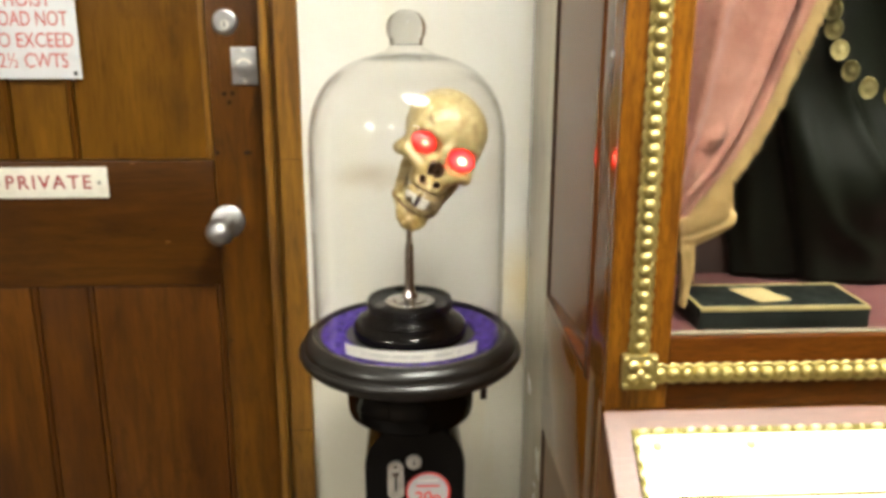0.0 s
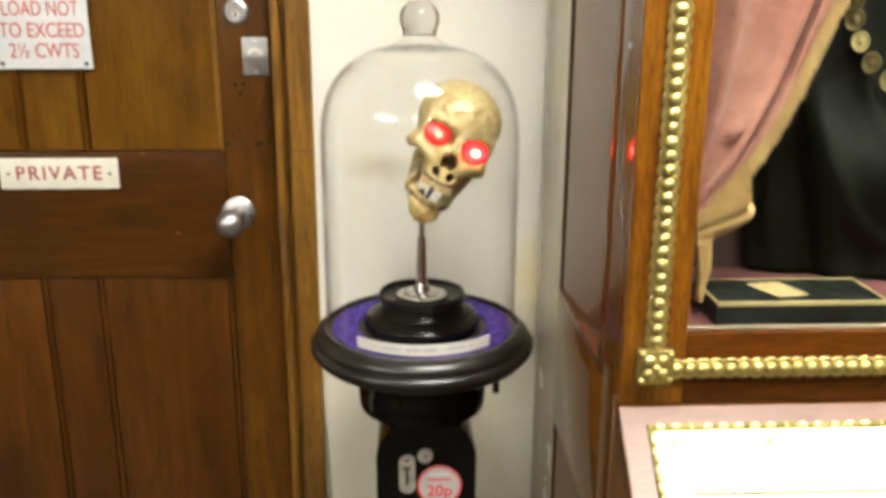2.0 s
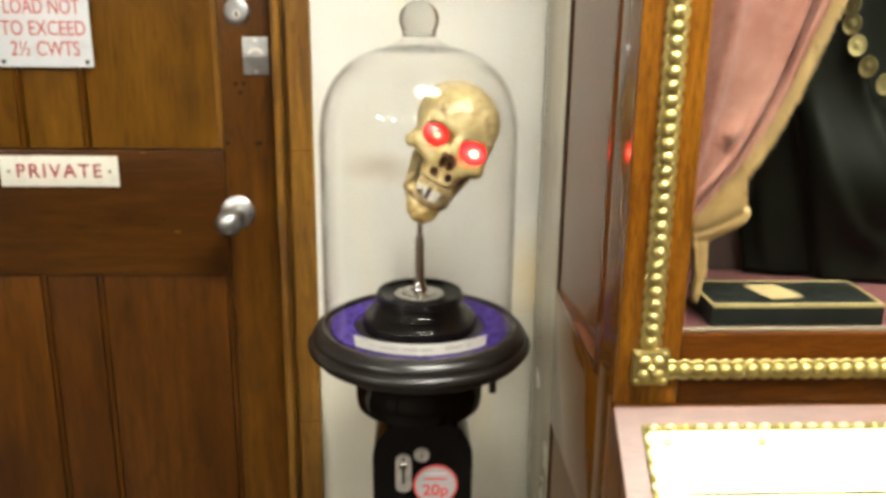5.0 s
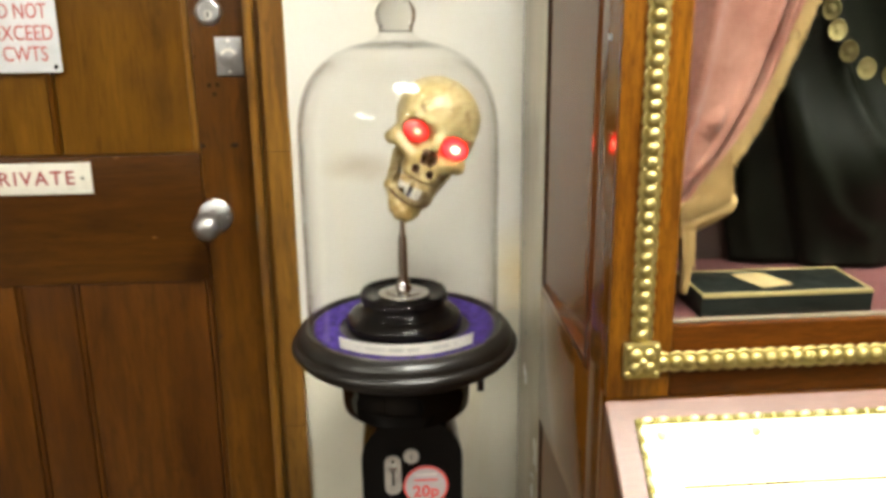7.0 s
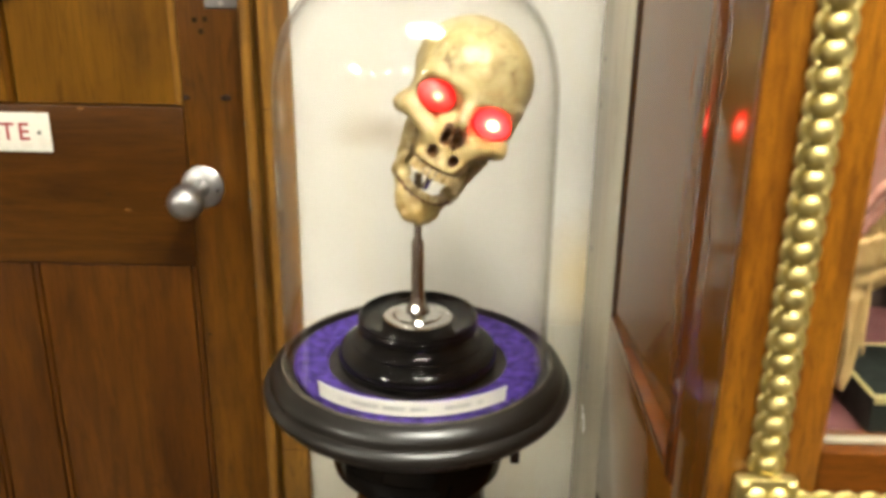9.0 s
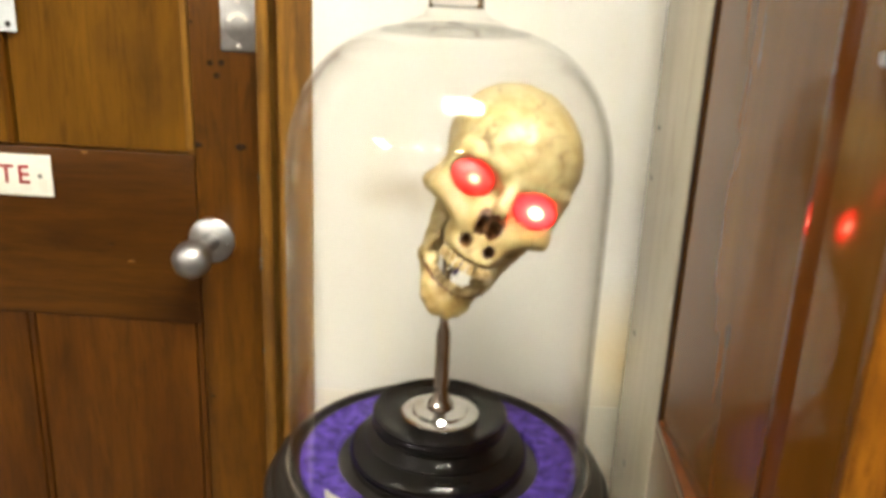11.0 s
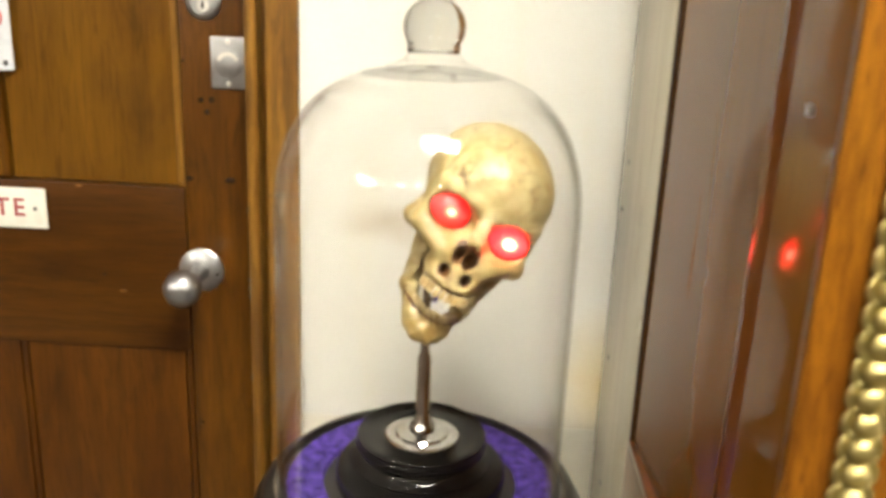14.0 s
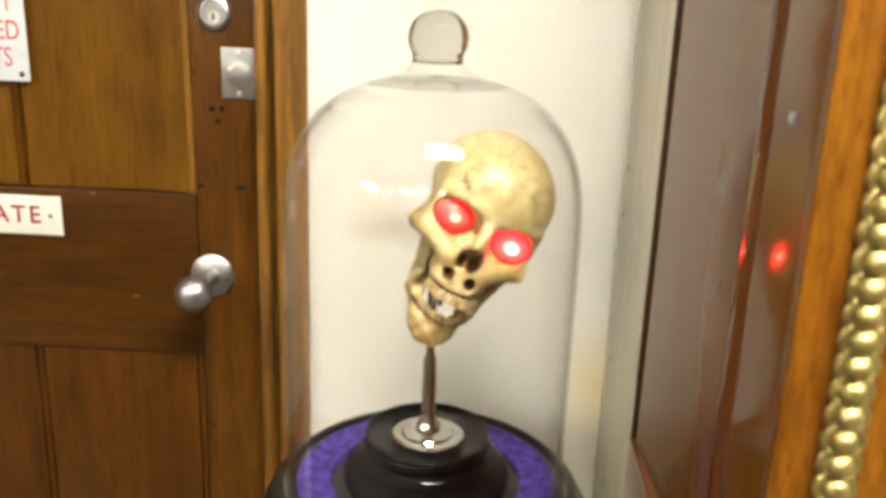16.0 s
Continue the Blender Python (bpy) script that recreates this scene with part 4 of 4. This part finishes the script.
round_plan = [(S0 + 0.0027 - ML * (0.404 * u - 0.165 * u * u), MF + 0.0005 + ML * u) for u in [i / 12 for i in range(13)]] + [(S0 + 0.018, MF + 0.0005 + ML), (S0 + 0.018, MF + 0.0005)]
panel_plan = [(S0 + 0.004 + 0.0115 * i / 14 + 0.003 * (i / 14) ** 2, PR - 0.0005 + (MF + 0.001 - PR) * i / 14) for i in range(15)]
for z0, z1 in ((0.765, 0.985), (CTOP - 0.12, CTOP), (0, 0.18)):
    cpart("side_rail", S0, S1, MF, PR - 0.001, z0, z1, CASE_SIDE, 0.003)
for z0, z1 in ((0.9855, CTOP - 0.1205), (0.1805, 0.7645)):
    part("side_panel", upright(panel_plan + [(S1 - 0.001, MF + 0.0005), (S1 - 0.001, PR - 0.0005)], z0, z1), CASE_SIDE, case)
    part("side_moulding", upright(round_plan, z0 + 0.0005, z1 - 0.0005), CASE_STILE, case, "reddish rounded moulding strip", angle=60)
    # dark strips: the shade in the panel's grooves is put into their colour
    cpart("groove_strip", S0 + 0.0005, S0 + 0.018, MR - 0.0088, MR, z0 + 0.0005, z1 - 0.0005, DARK_WOOD, 0.0008, "dark strip coloured as the groove's shade")
    cpart("groove_strip", S0 + 0.0012, S0 + 0.0044, PR - 0.0065, PR - 0.0015, z0 + 0.0005, z1 - 0.0005, DARK_WOOD, 0.0004, "dark strip coloured as the groove's shade")
    cpart("side_moulding", S0 - 0.0008, S0 + 0.018, MR + 0.0005, PR - 0.007, z0 + 0.0002, z0 + 0.011, CASE_STILE, 0.003, "worn brown moulding strip")
cpart("side_board", CX1 - 0.022, CX1, FB, CY1, 0, CTOP, CASE_SIDE)
cpart("back_board", S1, CX1 - 0.0225, CY1 - 0.02, CY1, 0, CTOP, CASE_SIDE)
cpart("lower_front", CX0 + 0.001, CX1 - 0.001, CY0 + 0.003, FB, 0, 0.9895, CASE_SIDE)
cpart("case_top", CX0 - 0.02, CX1 + 0.02, CY0 - 0.02, CY1 + 0.01, CTOP + 0.001, CTOP + 0.04, CASE_H, 0.008)
cpart("screw_head", S0 - 0.0015, S0 + 0.001, 0.934, 0.94, 1.381, 1.387, NICKEL, 0.0008)
# stage inside: floor cloth, dark drapes at the back and sides
STAGE = 1.072
cpart("stage_floor", S1 + 0.001, CX1 - 0.023, FB - 0.012, CY1 - 0.021, STAGE - 0.02, STAGE, CLOTH_RED, 0, "dull red cloth stage floor")
cpart("back_cloth", S1 + 0.001, CX1 - 0.023, 1.14, 1.155, STAGE + 0.001, CTOP - 0.01, CLOTH_DARK, 0, "dark brown back cloth")
cpart("side_lining", S1 + 0.0005, S1 + 0.008, FB + 0.002, 1.139, STAGE + 0.001, CTOP - 0.01, CLOTH_DARK, 0)
pane = part("pane", box(GX0 - 0.004, GX1 + 0.004, CY0 + 0.0185, CY0 + 0.0225, GZ0 - 0.002, GZ1 + 0.004), PANE, case, "clear glass pane", smooth=False)
pane.visible_shadow = False
cpart("glazing_strip", GX0, GX1, CY0 + 0.01, CY0 + 0.018, GZ0 + 0.0002, GZ0 + 0.003, PUTTY, 0.001, "pale putty strip")

# sloping apron with a brass plate: built flat, then tilted about its upper edge
TILT_A = 40.0
AP = Matrix.Translation((0, CY0 - 0.002, 0.9885)) @ pose(0, 0, 0, TILT_A - 90, 0, 0)


def sloped(bm):
    """From a flat layout (x, -y out of the slope, z up the slope from the top edge) to its place."""
    bmesh.ops.transform(bm, matrix=AP, verts=bm.verts[:])
    return bm


AX0, AX1, ALEN = 0.2315, 1.0345, 0.34
part("apron_board", sloped(box(AX0, AX1, 0, 0.02, -ALEN, 0, 0.003)), APRON_W, case, "sloping mahogany apron")
lowest = AP @ Vector((0, 0.02, -ALEN))
wedge = [(CY0 + 0.007, 0.985), tuple((AP @ Vector((0, 0.0205, -0.004)))[1:]), (lowest.y, lowest.z), (lowest.y, 0.68), (CY0 + 0.007, 0.66)]
for x0, x1 in ((AX0 + 0.001, AX0 + 0.016), (AX1 - 0.016, AX1 - 0.001)):
    bm = bmesh.new()
    va = [bm.verts.new((x0, y, z)) for y, z in wedge]
    vb = [bm.verts.new((x1, y, z)) for y, z in wedge]
    bm.faces.new(va), bm.faces.new(vb)
    for i in range(5):
        bm.faces.new((va[i], va[(i + 1) % 5], vb[(i + 1) % 5], vb[i]))
    part("apron_cheek", bm, CASE_V, case)
PX0, PX1, PZ0, PZ1 = 0.267, 1.0, -0.3, -0.0315
plate = part("plate", sloped(box(PX0, PX1, -0.003, -0.0002, PZ0, PZ1, 0.0006)), BRASS_PLATE, case, "polished brass instruction plate")
for x in (PX0 + 0.019, PX0 + 0.125, PX0 + 0.371, PX1 - 0.125, PX1 - 0.019):
    for z in (PZ1 - 0.013, PZ0 + 0.013):
        part("screw", lathe([(0.0055, 0), (0.0055, 0.001), (0.0045, 0.0018), (0, 0.0022)], AP @ Vector((x, -0.003, z)), 20, turn=AP.to_3x3().to_4x4() @ FACING), BRASS, plate)
part("engraved_line", sloped(box(PX0 + 0.03, PX1 - 0.03, -0.0036, -0.003, -0.1055, -0.1017)), ENGRAVED, plate)
for k, z in enumerate((-0.11, -0.13, -0.15, -0.17)):
    part("engraved_line", sloped(box(PX0 + 0.09 + 0.02 * k, PX1 - 0.09 - 0.02 * k, -0.0036, -0.003, PZ1 + z - 0.004, PZ1 + z + 0.004)), ENGRAVED, plate)
for x0, x1, z0, z1 in ((PX0 - 0.007, PX1 + 0.007, PZ1 + 0.0003, PZ1 + 0.0075), (PX0 - 0.007, PX1 + 0.007, PZ0 - 0.009, PZ0 - 0.0003), (PX0 - 0.007, PX0 - 0.0003, PZ0, PZ1), (PX1 + 0.0003, PX1 + 0.007, PZ0, PZ1)):
    part("plate_border", sloped(box(x0, x1, -0.004, -0.0002, z0, z1, 0.001)), BORDER, case)
# beads of the plate's border: a small one every 9 mm, longer reels between runs
pearl = lathe([(0.0036, 0), (0.0033, 0.0017), (0.0021, 0.0032), (0, 0.0038)], seg=14, turn=FACING)
bmesh.ops.scale(pearl, vec=(1.75, 1, 1), verts=pearl.verts[:])
pearl = mesh_of("border_bead", pearl, BRASS_PLATE)
reel = mesh_of("border_reel", box(-0.0013, 0.0013, -0.0022, 0, -0.003, 0.003, 0.0008), BRASS)
places = []
reels = []
for i in range(41):
    (reels if i % 6 == 2 else places).append(AP @ Matrix.Translation((PX0 + 0.006 + i * 0.018, -0.004, PZ1 + 0.0038)))
copies("border_reel", reel, case, reels)
for i in range(15):
    for x in (PX0 - 0.0036, PX1 + 0.0036):
        places.append(AP @ pose(x, -0.004, PZ1 - 0.01 - i * 0.018, 0, 90, 0))
copies("border_bead", pearl, case, places)

# brass beading round the glass: scalloped discs with a round boss, one beside the other
boss = mesh_of("bead", lathe([(0.0126, 0), (0.0123, 0.0018), (0.011, 0.0028), (0.0094, 0.0019), (0.0078, 0.0015), (0.0074, 0.0042), (0.0058, 0.0068), (0.003, 0.0083), (0, 0.0087)], seg=18, turn=FACING), BRASS)
BXL, BZL, PITCH = 0.2685, 1.0385, 0.01475
XR = CX0 + CX1 - BXL
for x0, x1, z0, z1 in ((BXL - 0.009, BXL + 0.009, BZL + 0.02, CTOP - 0.06), (XR - 0.009, XR + 0.009, BZL + 0.02, CTOP - 0.06), (BXL + 0.02, XR - 0.02, BZL - 0.014, BZL + 0.004)):
    cpart("bead_backing", x0, x1, CY0 - 0.002, CY0 - 0.0002, z0, z1, BRASS, 0.0005)
n_up, n_across = 62, 45
step = (XR - BXL - 0.05) / (n_across - 1)
places = [Matrix.Translation((x, CY0 - 0.002, BZL + 0.0285 + i * PITCH)) for x in (BXL, XR) for i in range(n_up)]
places += [Matrix.Translation((BXL + 0.025 + i * step, CY0 - 0.002, BZL - 0.005)) for i in range(n_across)]
copies("bead", boss, case, places)
for x in (BXL, XR):
    b0 = part("corner_block", box(x - 0.0205, x + 0.0205, CY0 - 0.012, CY0 - 0.0002, BZL - 0.0205, BZL + 0.0205, 0.003), BRASS, case, "square brass corner block with a rosette")
    for i in range(4):
        a = math.pi / 4 + i * math.pi / 2
        part("petal", lathe([(0.008, 0), (0.007, 0.003), (0.004, 0.005), (0, 0.0058)], (x + 0.0105 * math.cos(a), CY0 - 0.0118, BZL + 0.0105 * math.sin(a)), 14, turn=FACING), BRASS, b0)
    part("boss", lathe([(0.0065, 0), (0.0055, 0.004), (0.003, 0.0065), (0, 0.0075)], (x, CY0 - 0.0118, BZL), 16, turn=FACING), BRASS, b0)
    for sx in (-1, 1):
        for sz in (-1, 1):
            part("corner_stud", lathe([(0.0045, 0), (0.003, 0.0025), (0, 0.003)], (x + sx * 0.0155, CY0 - 0.0119, BZL + sz * 0.0155), 12, turn=FACING), BRASS, b0)

# ---- inside the case ----
# flat black box with gilt edges and a buff card on it
bx = thing("black_box", (0.445, 0.958, STAGE), "flat black leather box with gilt edge lines", "box")
X0, X1, Y0, Y1, ZB = 0.345, 0.547, 0.916, 1.005, 1.1
part("box_body", box(X0, X1, Y0, Y1, STAGE + 0.0005, ZB, 0.003), LEATHER, bx)
for x0, x1, y0, y1 in ((X0 + 0.001, X1 - 0.001, Y0 - 0.0006, Y0 + 0.006), (X0 + 0.001, X1 - 0.001, Y1 - 0.005, Y1 - 0.001), (X0 + 0.0005, X0 + 0.0035, Y0 + 0.0045, Y1 - 0.0055), (X1 - 0.0045, X1 - 0.0005, Y0 + 0.0045, Y1 - 0.0055)):
    part("gilt_edge", box(x0, x1, y0, y1, ZB - 0.0035, ZB + 0.0006, 0.0004), GILT, bx, "gilt edge line")
bm = prism([(0.404, 0.983), (0.445, 0.988), (0.463, 0.941), (0.422, 0.931)], 0, 0.0006)
bmesh.ops.transform(bm, matrix=Matrix.Translation((0, 0, ZB + 0.0008)) @ Matrix(((1, 0, 0, 0), (0, 0, 1, 0), (0, 1, 0, 0), (0, 0, 0, 1))), verts=bm.verts[:])
whole("buff_card", bm, CARD, "small buff card lying on the black box", "card", (0.433, 0.96, ZB + 0.0008), smooth=False)


# tied-back curtain: folds run from a wide top into a narrow tie
def curve_at(pts, z):
    """Smooth value at z through (z, value) pairs in falling z."""
    zs, vs = [p[0] for p in pts][::-1], [p[1] for p in pts][::-1]
    return float(np.interp(z, zs, vs))


EDGE = ((1.95, 0.62), (1.7, 0.555), (1.55, 0.508), (1.436, 0.465), (1.335, 0.428), (1.29, 0.406), (1.247, 0.379), (1.215, 0.354), (1.19, 0.335), (1.175, 0.328))
HEM = ((1.95, 0.29), (1.3, 0.288), (1.22, 0.294), (1.19, 0.3), (1.175, 0.305))


DRAPE = ((1.95, 0.85), (1.381, 0.845), (1.311, 0.83), (1.257, 0.8), (1.229, 0.66), (1.2, 0.56), (1.175, 0.5))


def hump(v, at, wide):
    return math.exp(-((v - at) / wide) ** 2)


def curtain_point(v, z):
    """The main drape: a rolled free edge, one broad ridge and soft valleys that run down into the tie."""
    xe, xl, um = curve_at(EDGE, z), curve_at(HEM, z), curve_at(DRAPE, z)
    near = min(max((z - 1.175) / 0.25, 0), 1)
    x = xl + (xe - xl) * um * v
    y = 0.958 - (0.3 + 0.7 * near) * (0.018 * hump(v, 0.47 - 0.06 * near, 0.09) + 0.01 * hump(v, 0.02, 0.16) + 0.013 * hump(v, 0.95, 0.06))
    y += 0.006 * near * hump(v, 0.27, 0.09) + 0.004 * near * math.sin(9 * v + 4 * z)
    y += 0.014 * max(0, (v - 0.96) / 0.04) ** 2
    crush = hump(z, 1.262, 0.042) * math.sin(math.pi * v)
    along = Vector((x * 38 + z * 26, z * 44, 0))
    y += 0.0085 * crush * noise.noise(along) + 0.004 * crush * noise.noise(along * 2.3) - 0.007 * hump(v, 0.78, 0.09) * hump(z, 1.292, 0.012)
    return Vector((x, y, z))


def strip_point(u, z):
    """The fringed strip behind the main drape, from its hidden side to the free edge."""
    near = min(max((z - 1.175) / 0.25, 0), 1)
    um = curve_at(DRAPE, z)
    w = um - 0.14 + (1.14 - um) * u
    x = curve_at(HEM, z) + (curve_at(EDGE, z) - curve_at(HEM, z)) * w
    y = 0.961 + 0.034 * (0.35 + 0.65 * near) * (1 - min(1, max(0, w - um - 0.01) / 0.07)) + 0.0015 * math.sin(25 * u + 40 * z)
    return Vector((x, y, z))


curtain = thing("curtain", (0.4, 0.955, 1.95), "pink velvet curtain with cream fringe, tied back", "curtain")
bm = bmesh.new()
NU, NV = 90, 80
g = [[bm.verts.new(curtain_point(i / NU, 1.95 - (1.95 - 1.175) * (j / NV) ** 0.8)) for i in range(NU + 1)] for j in range(NV + 1)]
for j in range(NV):
    for i in range(NU):
        bm.faces.new((g[j][i], g[j][i + 1], g[j + 1][i + 1], g[j + 1][i]))
bmesh.ops.solidify(bm, geom=bm.faces[:], thickness=0.002)
part("drape", bm, PINK, curtain, angle=180)
bm = bmesh.new()
g = [[bm.verts.new(strip_point(i / 24, 1.95 - (1.95 - 1.178) * (j / NV) ** 0.8)) for i in range(25)] for j in range(NV + 1)]
for j in range(NV):
    for i in range(24):
        bm.faces.new((g[j][i], g[j][i + 1], g[j + 1][i + 1], g[j + 1][i]))
bmesh.ops.solidify(bm, geom=bm.faces[:], thickness=0.002)
part("fringed_strip", bm, PINK, curtain, angle=180)
rnd = random.Random(4)


def strand(bm, p, d, r):
    """A thin tapering thread from p along d."""
    s = d.normalized().cross(Vector((0, 1, 0.2))).normalized()
    t = s.cross(d.normalized())
    a = [bm.verts.new(p + r * (s * math.cos(q) + t * math.sin(q))) for q in (0, 2.1, 4.2)]
    b = [bm.verts.new(p + d * 0.6 + 1.1 * r * (s * math.cos(q) + t * math.sin(q))) for q in (0, 2.1, 4.2)]
    c = bm.verts.new(p + d)
    for i in range(3):
        bm.faces.new((a[i], a[(i + 1) % 3], b[(i + 1) % 3], b[i]))
        bm.faces.new((b[i], b[(i + 1) % 3], c))


bm = bmesh.new()
for i in range(2600):
    z = 1.93 - (1.93 - 1.178) * i / 2600
    p = strip_point(rnd.uniform(0.86, 0.95), z) + Vector((0, rnd.uniform(-0.007, -0.002), 0.003))
    strand(bm, p, Vector((rnd.uniform(0.008, 0.0125), rnd.uniform(-0.002, 0.002), -rnd.uniform(0.011, 0.016))), 0.00055)
for i in range(320):
    p = strip_point(0.97, rnd.uniform(1.2, 1.252)) + Vector((rnd.uniform(-0.006, 0.002), rnd.uniform(-0.012, -0.004), 0.002))
    strand(bm, p, Vector((rnd.uniform(0.0, 0.006), rnd.uniform(-0.002, 0.002), -rnd.uniform(0.024, 0.038))), 0.0009)
tagged(part("fringe", bm, FRINGE, curtain, "cream silk thread fringe"), kind="stuff")
# gathered end below the tie: a smooth lobe turned outwards, threads over it and a hanging tail
LOBE_TOP = ((0.322, 1.196), (0.353, 1.2095), (0.369, 1.216), (0.379, 1.2145), (0.3852, 1.2105), (0.3895, 1.2055), (0.3915, 1.2))
LOBE_LOW = ((0.322, 1.158), (0.334, 1.1585), (0.346, 1.166), (0.359, 1.172), (0.375, 1.1805), (0.3845, 1.187), (0.389, 1.193), (0.3915, 1.1995))
bm = bmesh.new()
g = []
for i in range(61):
    x = 0.322 + 0.0695 * math.sin(math.pi / 2 * i / 60)
    zt, zl = (float(np.interp(x, [p[0] for p in row], [p[1] for p in row])) for row in (LOBE_TOP, LOBE_LOW))
    zc, h = (zt + zl) / 2, max((zt - zl) / 2, 0.0004)
    d = min(h, 0.013)
    g.append([bm.verts.new((x, 0.951 + d * math.sin(q) * (1 + 0.1 * math.sin(7 * q + 60 * x) * (1 - i / 60)), zc + h * math.cos(q))) for q in [2 * math.pi * j / 28 for j in range(28)]])
for a_, b_ in zip(g, g[1:]):
    for j in range(28):
        bm.faces.new((a_[j], a_[(j + 1) % 28], b_[(j + 1) % 28], b_[j]))
bm.faces.new(g[0]), bm.faces.new(g[-1])
part("tail_lobe", bm, FRINGE, curtain, "cream lining turned outwards at the tie", angle=180)
bm = bmesh.new()
for i in range(240):
    u = i / 239
    p = Vector((0.322 + 0.056 * u, 0.9345 + rnd.uniform(-0.002, 0.002), 1.199 + 0.024 * u + rnd.uniform(-0.003, 0.003)))
    strand(bm, p, Vector((rnd.uniform(-0.004, 0.002), rnd.uniform(0, 0.003), -rnd.uniform(0.013, 0.024))), 0.0008)
for i in range(150):
    k = rnd.random()
    p = Vector((0.332 + 0.004 * math.sin(3 * k) + rnd.uniform(-0.008, 0.008) * (1 - 0.6 * k), 0.943 + rnd.uniform(-0.006, 0.004), 1.178 - 0.06 * k))
    strand(bm, p, Vector((rnd.uniform(-0.002, 0.003), rnd.uniform(-0.002, 0.002), -rnd.uniform(0.02, 0.03))), 0.0008)
tagged(part("tail_fringe", bm, FRINGE, curtain, "gathered cream fringe tail"), kind="stuff")
bm = bmesh.new()
tail = []
for j in range(14):
    k = j / 13
    cx_, w_ = 0.331 + 0.0055 * math.sin(k * 2.6), 0.0088 * (1 - 0.62 * k * k)
    tail.append([bm.verts.new((cx_ + w_ * math.cos(a) * (1 + 0.12 * math.sin(5 * a)), 0.948 + 0.008 * math.sin(a), 1.18 - 0.087 * k)) for a in [2 * math.pi * i / 20 for i in range(20)]])
for a_, b_ in zip(tail, tail[1:]):
    for i in range(20):
        bm.faces.new((a_[i], a_[(i + 1) % 20], b_[(i + 1) % 20], b_[i]))
bm.faces.new(tail[0]), bm.faces.new(tail[-1])
part("tail", bm, FRINGE, curtain, angle=180)


# draped figure of the fortune teller: one plain shape in dark satin
SWAGS = ((((0.625, 1.12), (0.581, 1.147), (0.555, 1.177), (0.526, 1.236), (0.512, 1.3)), 0.012, 0.011), (((0.64, 1.2), (0.612, 1.235), (0.585, 1.275), (0.563, 1.33), (0.545, 1.4)), 0.009, 0.012), (((0.72, 1.1), (0.68, 1.13), (0.65, 1.18), (0.655, 1.26)), 0.012, 0.01))


def robe_point(u, v):
    """u round the body from one side over the front to the other, v from the stage up."""
    z = STAGE + 0.003 + 0.62 * v
    a = math.pi * (1 - u)
    wide = 0.215 - 0.085 * v ** 1.6 + 0.03 * math.sin(v * 3.1)
    deep = 0.06 + 0.05 * v
    fold = 0.013 * math.sin(7 * a - 9 * v + 0.8 * math.sin(5 * v)) * (1 - 0.4 * v) + 0.006 * math.sin(15 * a - 14 * v) + 0.006 * noise.noise(Vector((4 * a, 7 * v, 0)))
    lap = 0.045 * math.exp(-((v - 0.24) / 0.12) ** 2) * max(0, math.sin(math.pi * u))
    x = 0.69 + (wide + fold) * math.cos(a)
    y = 1.136 - (deep + fold * 0.8 + lap) * math.sin(a)
    for path, wide, high in SWAGS:
        zs, xs = [p[1] for p in path], [p[0] for p in path]
        ends = min(max((z - zs[0] + 0.03) / 0.06, 0), 1) * min(max((zs[-1] + 0.04 - z) / 0.08, 0), 1)
        if ends > 0:
            y -= ends * ends * (3 - 2 * ends) * high * math.exp(-((x - float(np.interp(z, zs, xs))) / wide) ** 2)
    return Vector((x, y, z))


bm = bmesh.new()
NU, NV = 120, 70
g = [[bm.verts.new(robe_point(i / NU, j / NV)) for i in range(NU + 1)] for j in range(NV + 1)]
for j in range(NV):
    for i in range(NU):
        bm.faces.new((g[j][i], g[j][i + 1], g[j + 1][i + 1], g[j + 1][i]))
bm.faces.new(g[NV]), bm.faces.new(g[0])
bm.faces.new([g[j][0] for j in range(NV + 1)] + [g[j][NU] for j in range(NV, -1, -1)])
whole("fortune_teller_figure", bm, SATIN, "seated figure draped in dark green satin", "figure", (0.69, 1.1, STAGE), angle=180)
# necklace of coins hanging down the front of the robe
neck = thing("coin_necklace", (0.6, 1.09, 1.37), "string of overlapping dull gold coins", "necklace")
disc = mesh_of("coin", lathe([(0, 0), (0.0138, 0), (0.0146, 0.0007), (0.0146, 0.0014), (0.0134, 0.0019), (0.0122, 0.0013), (0.005, 0.0014), (0.003, 0.0022), (0, 0.0024)], seg=24, turn=FACING @ Matrix.Diagonal((0.76, 0.92, 1, 1))), COIN)
places = []
CHAIN = ((0.0, 0.555, 1.43), (0.12, 0.558, 1.402), (0.25, 0.571, 1.366), (0.38, 0.597, 1.334), (0.52, 0.64, 1.322), (0.66, 0.69, 1.318), (0.8, 0.745, 1.332), (1.0, 0.8, 1.4))
for i in range(11):
    k = i / 10
    x = float(np.interp(k, [c[0] for c in CHAIN], [c[1] for c in CHAIN]))
    z = float(np.interp(k, [c[0] for c in CHAIN], [c[2] for c in CHAIN]))
    x, z = 0.94 * x + 0.012, 1.43 + 0.94 * (z - 1.43)
    y = 1.12 - 0.08 * math.sqrt(max(0.05, 1 - ((x - 0.69) / 0.19) ** 2))
    places.append(pose(x, y - 0.012, z, rnd.uniform(-18, 8), 0, (x - 0.69) * 200 + rnd.uniform(-20, 20)))
copies("coin", disc, neck, places)

# chipped specks on the polished side of the case
for y, z in ((1.462, 1.198), (1.45, 1.015), (1.415, 0.862), (1.452, 1.256)):
    part("chip", box(S0 - 0.0006, S0 + 0.0004, y - 0.004, y + 0.004, z - 0.0022, z + 0.0022, 0.0003), DARK, case)
